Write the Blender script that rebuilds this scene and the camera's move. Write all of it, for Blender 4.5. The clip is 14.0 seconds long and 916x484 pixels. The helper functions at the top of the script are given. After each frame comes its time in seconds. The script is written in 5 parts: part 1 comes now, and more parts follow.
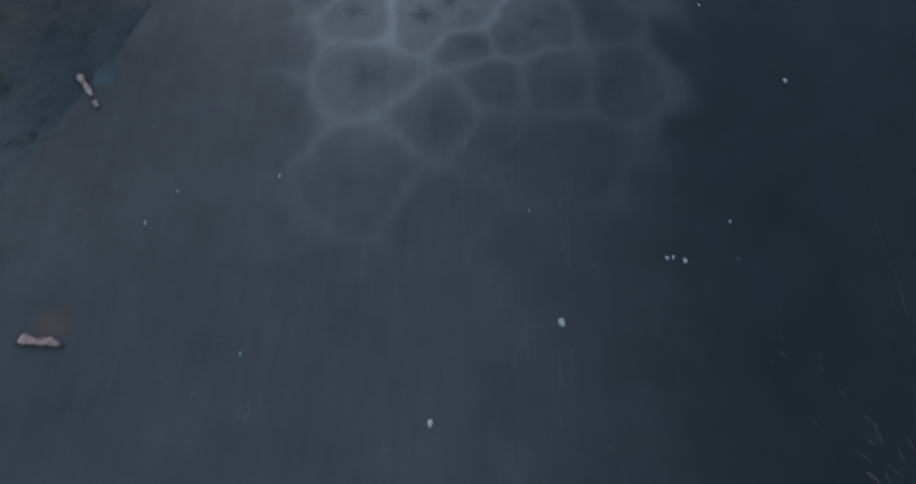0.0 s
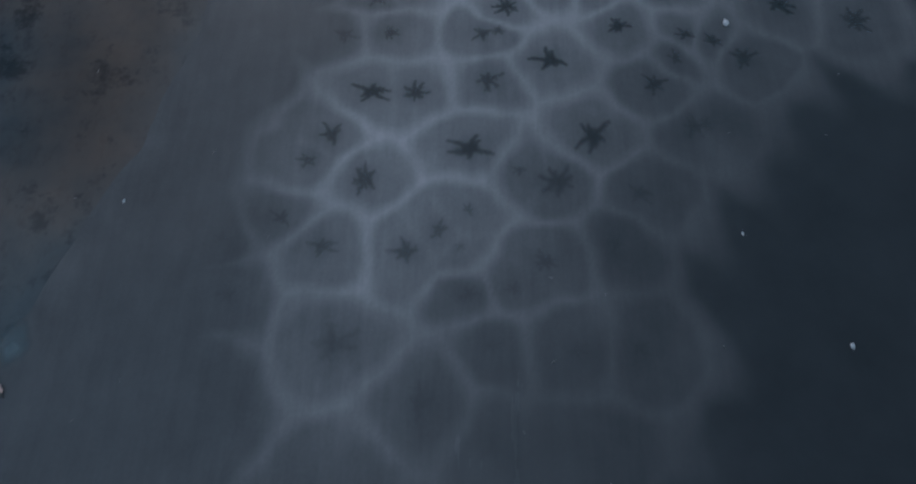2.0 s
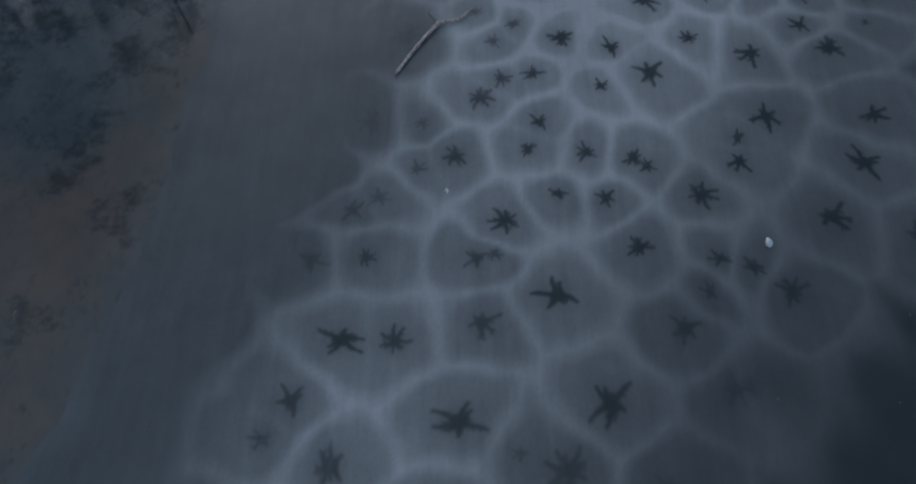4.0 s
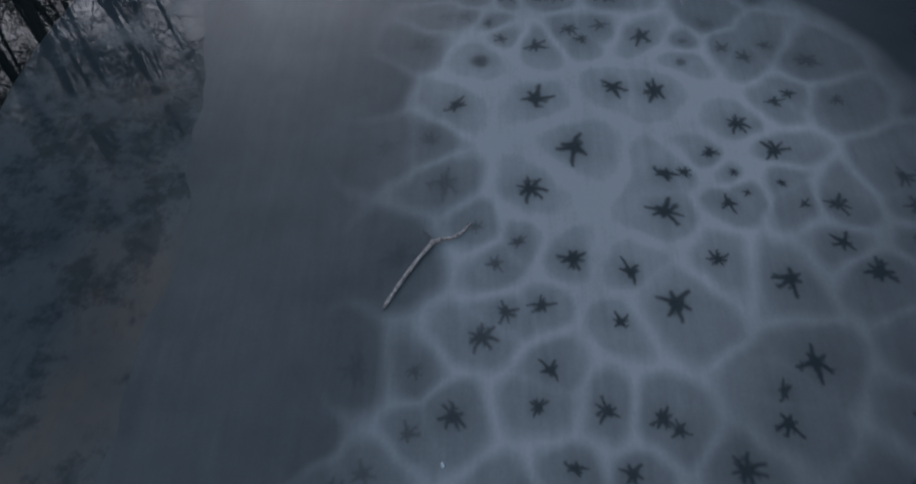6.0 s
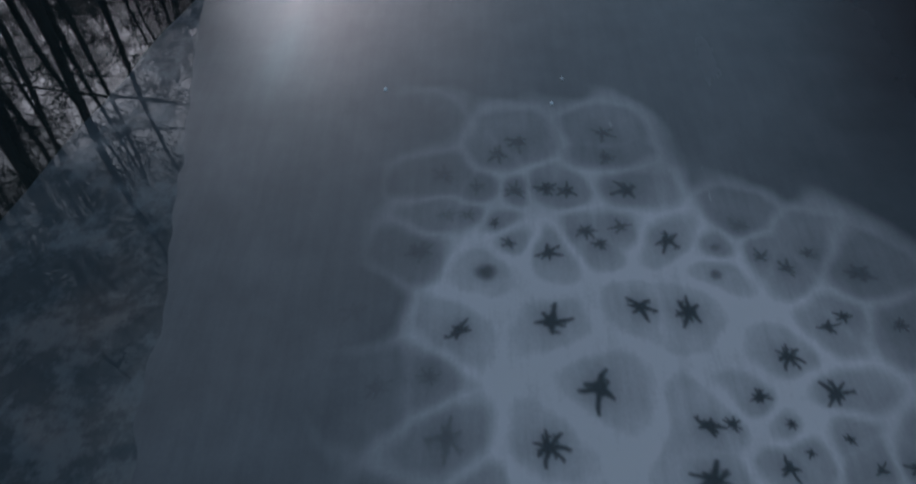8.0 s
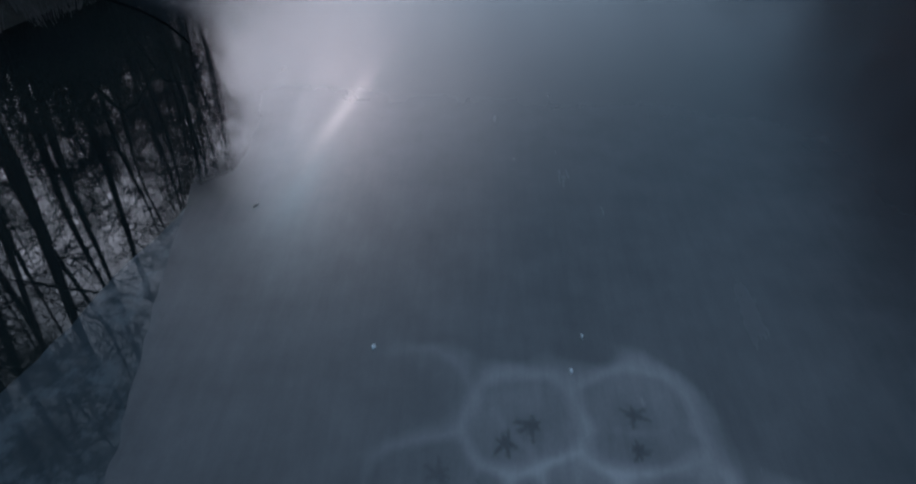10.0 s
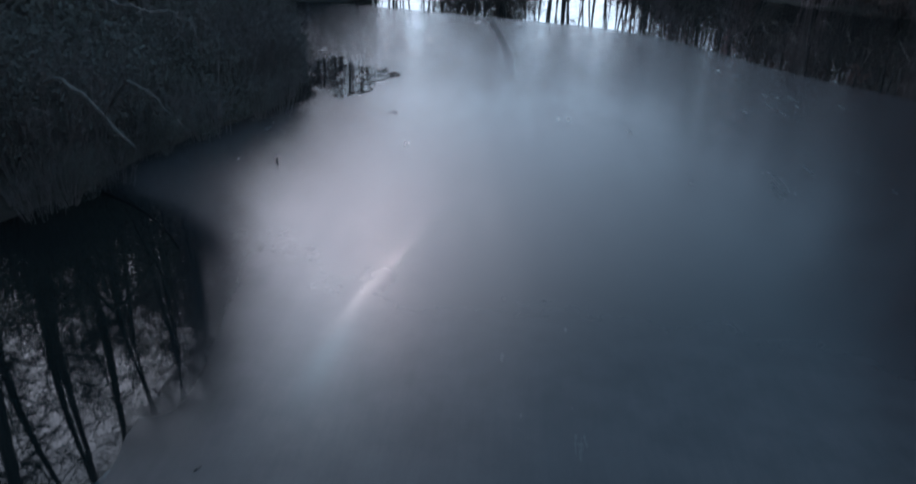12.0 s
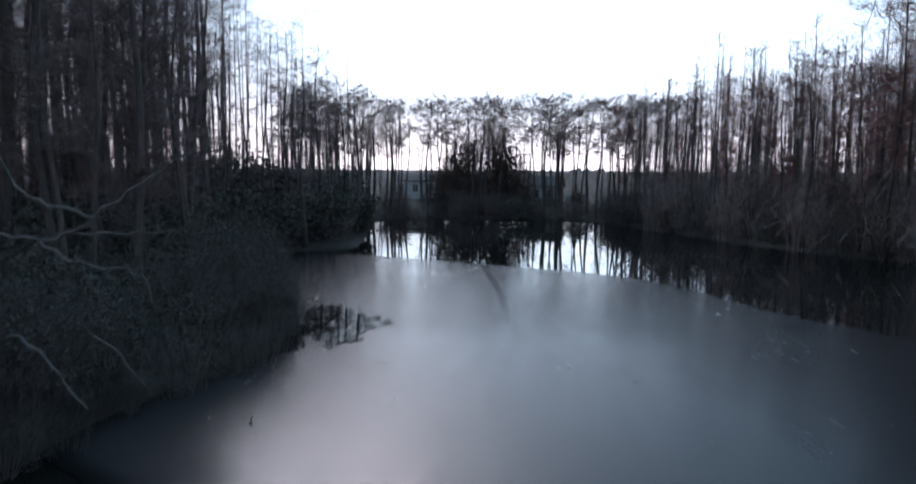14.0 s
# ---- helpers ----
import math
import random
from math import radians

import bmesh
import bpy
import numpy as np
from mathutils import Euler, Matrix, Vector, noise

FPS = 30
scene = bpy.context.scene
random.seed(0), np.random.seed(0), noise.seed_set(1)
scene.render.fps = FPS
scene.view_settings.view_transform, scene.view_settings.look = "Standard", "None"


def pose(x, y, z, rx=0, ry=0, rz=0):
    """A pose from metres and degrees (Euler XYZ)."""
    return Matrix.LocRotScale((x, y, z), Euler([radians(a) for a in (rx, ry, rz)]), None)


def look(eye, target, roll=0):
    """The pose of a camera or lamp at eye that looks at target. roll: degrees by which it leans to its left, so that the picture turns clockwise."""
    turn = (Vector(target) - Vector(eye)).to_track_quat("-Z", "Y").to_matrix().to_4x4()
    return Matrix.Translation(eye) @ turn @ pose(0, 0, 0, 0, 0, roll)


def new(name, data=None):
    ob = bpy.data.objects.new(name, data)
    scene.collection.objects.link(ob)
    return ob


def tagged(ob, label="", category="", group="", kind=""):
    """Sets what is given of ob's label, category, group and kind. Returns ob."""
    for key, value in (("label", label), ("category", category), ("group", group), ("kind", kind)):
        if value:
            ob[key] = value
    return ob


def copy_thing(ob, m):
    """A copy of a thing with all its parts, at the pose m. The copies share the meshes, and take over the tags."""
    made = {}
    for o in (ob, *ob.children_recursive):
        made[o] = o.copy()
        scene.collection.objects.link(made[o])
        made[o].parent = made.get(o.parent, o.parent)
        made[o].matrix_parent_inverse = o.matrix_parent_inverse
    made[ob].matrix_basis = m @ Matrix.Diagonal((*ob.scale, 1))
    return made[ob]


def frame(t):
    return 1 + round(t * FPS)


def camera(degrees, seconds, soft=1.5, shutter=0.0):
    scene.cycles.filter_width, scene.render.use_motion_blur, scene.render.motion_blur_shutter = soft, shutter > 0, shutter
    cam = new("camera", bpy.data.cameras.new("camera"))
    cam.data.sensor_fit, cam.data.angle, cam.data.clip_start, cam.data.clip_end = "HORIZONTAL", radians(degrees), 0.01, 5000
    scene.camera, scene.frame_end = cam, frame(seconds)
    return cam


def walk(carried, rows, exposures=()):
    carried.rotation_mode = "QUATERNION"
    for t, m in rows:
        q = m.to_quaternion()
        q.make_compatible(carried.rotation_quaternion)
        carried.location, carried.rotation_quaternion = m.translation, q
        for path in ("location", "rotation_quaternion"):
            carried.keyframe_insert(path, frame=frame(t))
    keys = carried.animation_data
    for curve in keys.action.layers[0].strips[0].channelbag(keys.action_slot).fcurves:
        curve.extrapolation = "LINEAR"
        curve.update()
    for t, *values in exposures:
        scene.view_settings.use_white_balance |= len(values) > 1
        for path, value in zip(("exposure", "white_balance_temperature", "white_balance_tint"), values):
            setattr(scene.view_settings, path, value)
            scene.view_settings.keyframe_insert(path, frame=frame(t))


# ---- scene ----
cam = camera(66.0, 14.0, soft=2.0, shutter=0.5)
PATH = [
    (0, (0.049, -5.523, 6.186), (0.034, -4.63, 4.396), 0.5),
    (0.5, (0.026, -4.759, 6.156), (0.017, -3.871, 4.364), 0.8),
    (0.8, (0.013, -4.278, 6.148), (0.009, -3.397, 4.352), 1.1),
    (1, (0.01, -3.942, 6.144), (0.005, -3.064, 4.347), 0.9),
    (1.5, (0.015, -3.105, 6.133), (0.01, -2.238, 4.331), 0.9),
    (2, (0.064, -2.28, 6.12), (0.049, -1.424, 4.313), 0.1),
    (2.2, (0.088, -1.99, 6.112), (0.068, -1.139, 4.302), -0.2),
    (4.3, (0.219, 0.654, 5.917), (0.173, 1.586, 4.148), -1.7),
    (4.5, (0.229, 0.835, 5.921), (0.178, 1.788, 4.164), -1.7),
    (5, (0.243, 1.362, 5.89), (0.187, 2.362, 4.159), -2.0),
    (5.5, (0.217, 1.893, 5.868), (0.166, 2.932, 4.16), -1.8),
    (6, (0.193, 2.354, 5.856), (0.145, 3.43, 4.171), -1.7),
    (6.5, (0.173, 2.841, 5.84), (0.125, 3.958, 4.182), -1.6),
    (7, (0.138, 3.326, 5.83), (0.095, 4.48, 4.197), -1.5),
    (7.5, (0.098, 3.813, 5.814), (0.061, 5.011, 4.213), -1.2),
    (8, (0.04, 4.271, 5.785), (0.015, 5.54, 4.239), -0.5),
    (8.5, (-0.004, 4.75, 5.76), (-0.022, 6.085, 4.271), -0.2),
    (9, (-0.019, 5.248, 5.749), (-0.037, 6.646, 4.319), -0.3),
    (9.2, (-0.019, 5.448, 5.743), (-0.039, 6.875, 4.341), -0.4),
    (11.3, (0.282, 7.748, 5.749), (0.162, 9.466, 4.732), 1.7),
    (11.5, (0.31, 7.938, 5.744), (0.181, 9.673, 4.758), 1.5),
    (12, (0.383, 8.35, 5.706), (0.232, 10.152, 4.851), 1.1),
    (12.5, (0.437, 8.707, 5.679), (0.274, 10.574, 4.981), 0.8),
    (13, (0.481, 9.029, 5.647), (0.309, 10.948, 5.112), 0.4),
    (13.5, (0.46, 9.342, 5.636), (0.287, 11.299, 5.263), 0.3),
    (14, (0.407, 9.642, 5.627), (0.236, 11.624, 5.421), 0.4),
]
EXPOSURES = [(0, 0.05, 6900, 15), (5, 0.0, 6850, 14), (8, 0.0, 6600, 12), (11.3, 0.05, 6100, 10), (13, 0.0, 6150, 11), (14, -0.05, 6450, 12)]
walk(cam, [(t, look(eye, target, roll)) for t, eye, target, roll in PATH], EXPOSURES)

# ---- sky and light: a dull winter evening, the veiled sun ahead ----
SUN_AZ, SUN_EL = radians(33.0), radians(29.0)        # to the left of +y
world = bpy.data.worlds.new("evening_sky")
scene.world = world
world.use_nodes = True


def sky_nodes():
    nt = world.node_tree
    n, l = nt.nodes, nt.links
    n.clear()
    out, bg = n.new("ShaderNodeOutputWorld"), n.new("ShaderNodeBackground")
    sky = n.new("ShaderNodeTexSky")
    sky.sky_type, sky.sun_disc = "NISHITA", False
    sky.sun_elevation, sky.sun_rotation = SUN_EL, -SUN_AZ
    sky.air_density, sky.dust_density, sky.ozone_density = 1.0, 1.5, 2.0
    # thin cloud veil over the clear sky, with an added unseen bright patch
    tc, mp = n.new("ShaderNodeTexCoord"), n.new("ShaderNodeMapping")
    mp.inputs["Scale"].default_value = (1.0, 1.0, 2.6)

    def calc(op, a, b=0.0):
        m = n.new("ShaderNodeMath")
        m.operation = op
        for i, v in enumerate((a, b)):
            if isinstance(v, (int, float)):
                m.inputs[i].default_value = v
            else:
                l.new(v, m.inputs[i])
        return m.outputs[0]

    def along(v):
        d = n.new("ShaderNodeVectorMath")
        d.operation = "DOT_PRODUCT"
        d.inputs[1].default_value = v
        l.new(tc.outputs["Generated"], d.inputs[0])
        return d.outputs["Value"]

    def bright_patch(az, el, wide, high, turn=0.0):
        """1 at a place in the sky, dying away sideways and upwards."""
        ca, sa, ce, se = math.cos(az), math.sin(az), math.cos(el), math.sin(el)
        right, up = Vector((ca, sa, 0)), Vector((sa * se, -ca * se, ce))
        right, up = right * math.cos(turn) + up * math.sin(turn), up * math.cos(turn) - right * math.sin(turn)
        h, v = calc("DIVIDE", along(right), wide), calc("DIVIDE", along(up), high)
        fall = calc("EXPONENT", calc("MULTIPLY", calc("ADD", calc("MULTIPLY", h, h), calc("MULTIPLY", v, v)), -1.0))
        return calc("MULTIPLY", fall, calc("GREATER_THAN", along((-sa * ce, ca * ce, se)), 0.0))

    # bright patches placed so that their reflections light up the ice
    glow = bright_patch(SUN_AZ, SUN_EL, *GLOW_SIZE)
    added_streak = bright_patch(radians(12.6), radians(28.6), 0.07, 0.007, radians(-47))
    added_rose = bright_patch(radians(18), radians(25), 0.2, 0.12)
    added_tail = bright_patch(radians(17.2), radians(34.0), 0.06, 0.014, radians(-50))
    added_low = bright_patch(radians(-1), radians(9.8), 0.31, 0.08)
    noi = n.new("ShaderNodeTexNoise")
    noi.inputs["Scale"].default_value, noi.inputs["Detail"].default_value = 2.2, 6.0
    ramp = n.new("ShaderNodeMapRange")
    ramp.inputs["From Min"].default_value, ramp.inputs["From Max"].default_value = 0.35, 0.7
    ramp.inputs["To Min"].default_value, ramp.inputs["To Max"].default_value = 0.82, 0.97
    cloud = n.new("ShaderNodeMix")
    cloud.data_type = "RGBA"
    cloud.inputs["A"].default_value, cloud.inputs["B"].default_value = CLOUD, ADDED_GLOW
    l.new(glow, cloud.inputs["Factor"])
    # the veil thickens, and brightens, towards the horizon
    sep, low, pw = n.new("ShaderNodeSeparateXYZ"), n.new("ShaderNodeMath"), n.new("ShaderNodeMath")
    l.new(tc.outputs["Generated"], sep.inputs[0])
    low.operation, low.use_clamp = "SUBTRACT", True
    low.inputs[0].default_value = 1.0
    l.new(sep.outputs["Z"], low.inputs[1])
    pw.operation = "POWER"
    pw.inputs[1].default_value = 8.6
    l.new(low.outputs[0], pw.inputs[0])
    haze = n.new("ShaderNodeMix")
    haze.data_type = "RGBA"
    haze.inputs["B"].default_value = CLOUD_LOW
    l.new(pw.outputs[0], haze.inputs["Factor"])
    l.new(cloud.outputs["Result"], haze.inputs["A"])
    # low brightness and unseen streaks, added to the sky for the ice to mirror
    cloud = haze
    for where, colour in ((added_low, ADDED_LOW), (added_rose, ADDED_ROSE), (added_streak, ADDED_STREAK), (added_tail, ADDED_STREAK_TAIL)):
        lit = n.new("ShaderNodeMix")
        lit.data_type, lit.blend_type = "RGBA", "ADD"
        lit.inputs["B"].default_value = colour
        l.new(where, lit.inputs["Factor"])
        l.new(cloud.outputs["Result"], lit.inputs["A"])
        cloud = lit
    mix = n.new("ShaderNodeMix")
    mix.data_type = "RGBA"
    l.new(tc.outputs["Generated"], mp.inputs["Vector"])
    l.new(mp.outputs["Vector"], noi.inputs["Vector"])
    l.new(noi.outputs["Fac"], ramp.inputs["Value"])
    l.new(ramp.outputs["Result"], mix.inputs["Factor"])
    l.new(sky.outputs["Color"], mix.inputs["A"])
    l.new(cloud.outputs["Result"], mix.inputs["B"])
    l.new(mix.outputs["Result"], bg.inputs["Color"])
    bg.inputs["Strength"].default_value = SKY_STRENGTH
    l.new(bg.outputs["Background"], out.inputs["Surface"])


CLOUD, ADDED_GLOW, CLOUD_LOW, ADDED_LOW = (3.1, 5.7, 8.1, 1.0), (70.0, 75.0, 89.0, 1.0), (30.0, 27.5, 30.5, 1.0), (18.0, 24.0, 29.0, 1.0)
ADDED_STREAK, ADDED_STREAK_TAIL, ADDED_ROSE = (380.0, 315.0, 320.0, 1.0), (50.0, 95.0, 115.0, 1.0), (13.0, 8.0, 7.0, 1.0)
GLOW_SIZE = (0.39, 0.145)
SKY_STRENGTH = 0.10
sky_nodes()
sun = new("sun", bpy.data.lights.new("sun", "SUN"))
sun.data.energy, sun.data.angle, sun.data.color = 0.28, radians(60), (1.0, 0.94, 0.95)
sun.matrix_world = look((-200 * math.sin(SUN_AZ), 200 * math.cos(SUN_AZ), 200 * math.tan(SUN_EL)), (0, 0, 0))


# ---- materials ----
def mat(name):
    m = bpy.data.materials.new(name)
    m.use_nodes = True
    nt = m.node_tree
    return m, nt.nodes, nt.links, nt.nodes["Principled BSDF"]


def noise_node(n, l, scale, detail=4.0, rough=0.55, coord="Object", stretch=(1, 1, 1)):
    tc, mp, t = n.new("ShaderNodeTexCoord"), n.new("ShaderNodeMapping"), n.new("ShaderNodeTexNoise")
    mp.inputs["Scale"].default_value = stretch
    t.inputs["Scale"].default_value, t.inputs["Detail"].default_value, t.inputs["Roughness"].default_value = scale, detail, rough
    l.new(tc.outputs[coord], mp.inputs["Vector"])
    l.new(mp.outputs["Vector"], t.inputs["Vector"])
    return t.outputs["Fac"]


def ramp_node(n, l, fac, stops):
    r = n.new("ShaderNodeValToRGB")
    while len(r.color_ramp.elements) < len(stops):
        r.color_ramp.elements.new(0.5)
    for e, (p, c) in zip(r.color_ramp.elements, stops):
        e.position, e.color = p, (*c, 1)
    l.new(fac, r.inputs["Fac"])
    return r.outputs["Color"]


def mix_node(n, l, fac, a, b, blend="MIX"):
    m = n.new("ShaderNodeMix")
    m.data_type, m.blend_type = "RGBA", blend
    for key, v in (("Factor", fac), ("A", a), ("B", b)):
        if isinstance(v, (int, float)):
            m.inputs[key].default_value = v
        elif isinstance(v, tuple):
            m.inputs[key].default_value = (*v, 1)
        else:
            l.new(v, m.inputs[key])
    return m.outputs["Result"]


def math_node(n, l, op, a, b=0.0, c=0.0):
    m = n.new("ShaderNodeMath")
    m.operation = op
    for i, v in enumerate((a, b, c)):
        if isinstance(v, (int, float)):
            m.inputs[i].default_value = v
        else:
            l.new(v, m.inputs[i])
    return m.outputs[0]


def bump_node(n, l, bsdf, height, strength, distance):
    b = n.new("ShaderNodeBump")
    b.inputs["Strength"].default_value, b.inputs["Distance"].default_value = strength, distance
    l.new(height, b.inputs["Height"])
    l.new(b.outputs["Normal"], bsdf.inputs["Normal"])


def attr_node(n, name):
    a = n.new("ShaderNodeAttribute")
    a.attribute_name = name
    return a.outputs["Fac"]


def rough_material(name, dark, light, scale, rough=0.9, bump=0.4, dist=0.01, coord="Object", stretch=(1, 1, 1), vary=0.0):
    m, n, l, p = mat(name)
    fine = noise_node(n, l, scale, 5, 0.65, coord, stretch)
    big = noise_node(n, l, scale * 0.13, 3, 0.5, coord)
    col = ramp_node(n, l, fine, [(0.28, dark), (0.72, light)])
    col = mix_node(n, l, math_node(n, l, "MULTIPLY", big, 0.55), col, tuple(c * 0.45 for c in dark))
    if vary:
        info = n.new("ShaderNodeObjectInfo")
        hsv = n.new("ShaderNodeHueSaturation")
        l.new(math_node(n, l, "MULTIPLY_ADD", info.outputs["Random"], vary * 2, 1 - vary), hsv.inputs["Value"])
        l.new(col, hsv.inputs["Color"])
        col = hsv.outputs["Color"]
    l.new(col, p.inputs["Base Color"])
    p.inputs["Roughness"].default_value = rough
    bump_node(n, l, p, fine, bump, dist)
    return m


def ice_material():
    m, n, l, p = mat("pond_ice")
    veil, dark = attr_node(n, "veil"), attr_node(n, "dark")
    cloudy = noise_node(n, l, 1.3, 5, 0.6)
    streak = noise_node(n, l, 9.0, 4, 0.6, stretch=(1.0, 0.12, 1.0))
    grain = noise_node(n, l, 28.0, 2, 0.5)
    v = math_node(n, l, "MULTIPLY", veil, math_node(n, l, "MULTIPLY_ADD", streak, 0.5, 0.75))
    v = math_node(n, l, "MULTIPLY", v, math_node(n, l, "MULTIPLY_ADD", cloudy, 0.7, 0.65))
    v = math_node(n, l, "MULTIPLY", v, math_node(n, l, "MULTIPLY_ADD", grain, 0.24, 0.88))
    broad = noise_node(n, l, 0.16, 4, 0.6, stretch=(1.0, 0.6, 1.0))
    v = math_node(n, l, "ADD", v, math_node(n, l, "MULTIPLY", broad, 0.02))
    clear = ramp_node(n, l, cloudy, [(0.3, (0.0095, 0.0105, 0.0128)), (0.7, (0.0165, 0.0178, 0.021))])
    # the veil also carries painted sheen and falloff, not just milky ice
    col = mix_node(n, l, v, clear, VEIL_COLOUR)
    col = mix_node(n, l, dark, col, (0.010, 0.014, 0.017))
    wet = attr_node(n, "wet")
    col = mix_node(n, l, wet, col, (0.006, 0.008, 0.009))
    l.new(col, p.inputs["Base Color"])
    p.inputs["IOR"].default_value = 1.31
    p.inputs["Coat Weight"].default_value, p.inputs["Coat Roughness"].default_value, p.inputs["Coat IOR"].default_value = 0.11, 0.045, 1.31
    brushed = noise_node(n, l, 2.6, 5, 0.65, stretch=(1.0, 0.1, 1.0))
    gloss = math_node(n, l, "MULTIPLY_ADD", cloudy, 0.06, ICE_ROUGH - 0.12)
    gloss = math_node(n, l, "ADD", gloss, math_node(n, l, "MULTIPLY", brushed, 0.14))
    gloss = math_node(n, l, "ADD", gloss, math_node(n, l, "MULTIPLY", broad, 0.14))
    dry = math_node(n, l, "SUBTRACT", 1.0, wet)
    l.new(math_node(n, l, "MULTIPLY_ADD", gloss, dry, 0.02), p.inputs["Roughness"])
    return m


VEIL_COLOUR = (0.276, 0.254, 0.260)
ICE_ROUGH = 0.17


def star_material():
    m, n, l, p = mat("melt_hole_water")
    core, info = attr_node(n, "core"), n.new("ShaderNodeObjectInfo")
    sep = n.new("ShaderNodeSeparateColor")
    l.new(info.outputs["Color"], sep.inputs["Color"])
    g = noise_node(n, l, 30.0, 3, 0.6)
    l.new(ramp_node(n, l, g, [(0.3, (0.010, 0.015, 0.018)), (0.7, (0.020, 0.026, 0.029))]), p.inputs["Base Color"])
    p.inputs["Roughness"].default_value, p.inputs["IOR"].default_value = 0.25, 1.33
    a = math_node(n, l, "MULTIPLY", math_node(n, l, "POWER", core, 0.65), sep.outputs["Red"])
    l.new(math_node(n, l, "MULTIPLY", a, 0.84), p.inputs["Alpha"])
    return m


def thin_ice_material():
    """Skim ice: frosted in ragged patches, clear as glass between them."""
    m, n, l, p = mat("thin_clear_ice")
    blotch = noise_node(n, l, 0.9, 6, 0.65)
    ragged = noise_node(n, l, 1.7, 8, 0.7)
    streak = noise_node(n, l, 5.0, 4, 0.6, stretch=(1.0, 0.2, 1.0))
    col = ramp_node(n, l, blotch, [(0.35, (0.043, 0.047, 0.051)), (0.70, (0.069, 0.076, 0.083))])
    col = mix_node(n, l, math_node(n, l, "MULTIPLY", streak, 0.25), col, (0.074, 0.083, 0.092))
    mottle = noise_node(n, l, 7.0, 6, 0.7, stretch=(1.0, 0.6, 1.0))
    col = mix_node(n, l, ramp_node(n, l, mottle, [(0.52, (0, 0, 0)), (0.68, (0.36, 0.36, 0.36))]), col, (0.018, 0.022, 0.026))
    spot, sep, out = n.new("ShaderNodeTexCoord"), n.new("ShaderNodeSeparateXYZ"), n.new("ShaderNodeMapRange")
    l.new(spot.outputs["Object"], sep.inputs[0])
    # brown silt shows through, most of all over the shallows beside the main sheet
    silt = noise_node(n, l, 0.45, 4, 0.6)
    dx = math_node(n, l, "DIVIDE", math_node(n, l, "ADD", math_node(n, l, "MULTIPLY_ADD", sep.outputs["Y"], -0.2, sep.outputs["X"]), 4.2), 1.0)
    dy = math_node(n, l, "DIVIDE", math_node(n, l, "SUBTRACT", sep.outputs["Y"], 3.2), 2.4)
    away = math_node(n, l, "ADD", math_node(n, l, "MULTIPLY", dx, dx), math_node(n, l, "MULTIPLY", dy, dy))
    shallow = math_node(n, l, "EXPONENT", math_node(n, l, "MULTIPLY", away, -1.0))
    silt = math_node(n, l, "ADD", math_node(n, l, "MULTIPLY", silt, 0.8), math_node(n, l, "MULTIPLY", shallow, 0.21))
    silt = ramp_node(n, l, silt, [(0.42, (0, 0, 0)), (0.66, (0.72, 0.72, 0.72))])
    col = mix_node(n, l, silt, col, (0.115, 0.070, 0.052))
    # it clears towards the open water
    l.new(sep.outputs["Y"], out.inputs["Value"])
    out.inputs["From Min"].default_value, out.inputs["From Max"].default_value = 4.0, 9.0
    glassy = ramp_node(n, l, math_node(n, l, "MULTIPLY_ADD", out.outputs["Result"], 0.13, ragged), [(0.54, (0, 0, 0)), (0.63, (1, 1, 1))])
    col = mix_node(n, l, math_node(n, l, "MULTIPLY", glassy, 0.55), col, (0.012, 0.015, 0.017))
    l.new(col, p.inputs["Base Color"])
    p.inputs["IOR"].default_value = 1.31
    frosted = math_node(n, l, "MULTIPLY_ADD", blotch, 0.20, 0.0)
    l.new(math_node(n, l, "MULTIPLY_ADD", math_node(n, l, "MULTIPLY", frosted, glassy), -0.9, frosted), p.inputs["Roughness"])
    bump_node(n, l, p, blotch, 0.05, 0.01)
    return m


def slush_material(name, dark, light, cover=1.0):
    """Soaked granular slush without gloss, thinning out at the rim."""
    m, n, l, p = mat(name)
    g = noise_node(n, l, 3.0, 4, 0.6)
    l.new(ramp_node(n, l, g, [(0.3, dark), (0.7, light)]), p.inputs["Base Color"])
    p.inputs["Roughness"].default_value, p.inputs["Specular IOR Level"].default_value = 0.8, 0.15
    l.new(math_node(n, l, "MULTIPLY", attr_node(n, "core"), math_node(n, l, "MULTIPLY_ADD", g, 0.5 * cover, 0.5 * cover)), p.inputs["Alpha"])
    return m


def water_material():
    m, n, l, p = mat("dark_pond_water")
    big = noise_node(n, l, 0.35, 3, 0.5)
    l.new(ramp_node(n, l, big, [(0.3, (0.004, 0.006, 0.007)), (0.7, (0.010, 0.012, 0.011))]), p.inputs["Base Color"])
    p.inputs["IOR"].default_value = 1.333
    p.inputs["Roughness"].default_value = 0.02
    bump_node(n, l, p, noise_node(n, l, 2.2, 3, 0.5), 0.03, 0.01)
    return m


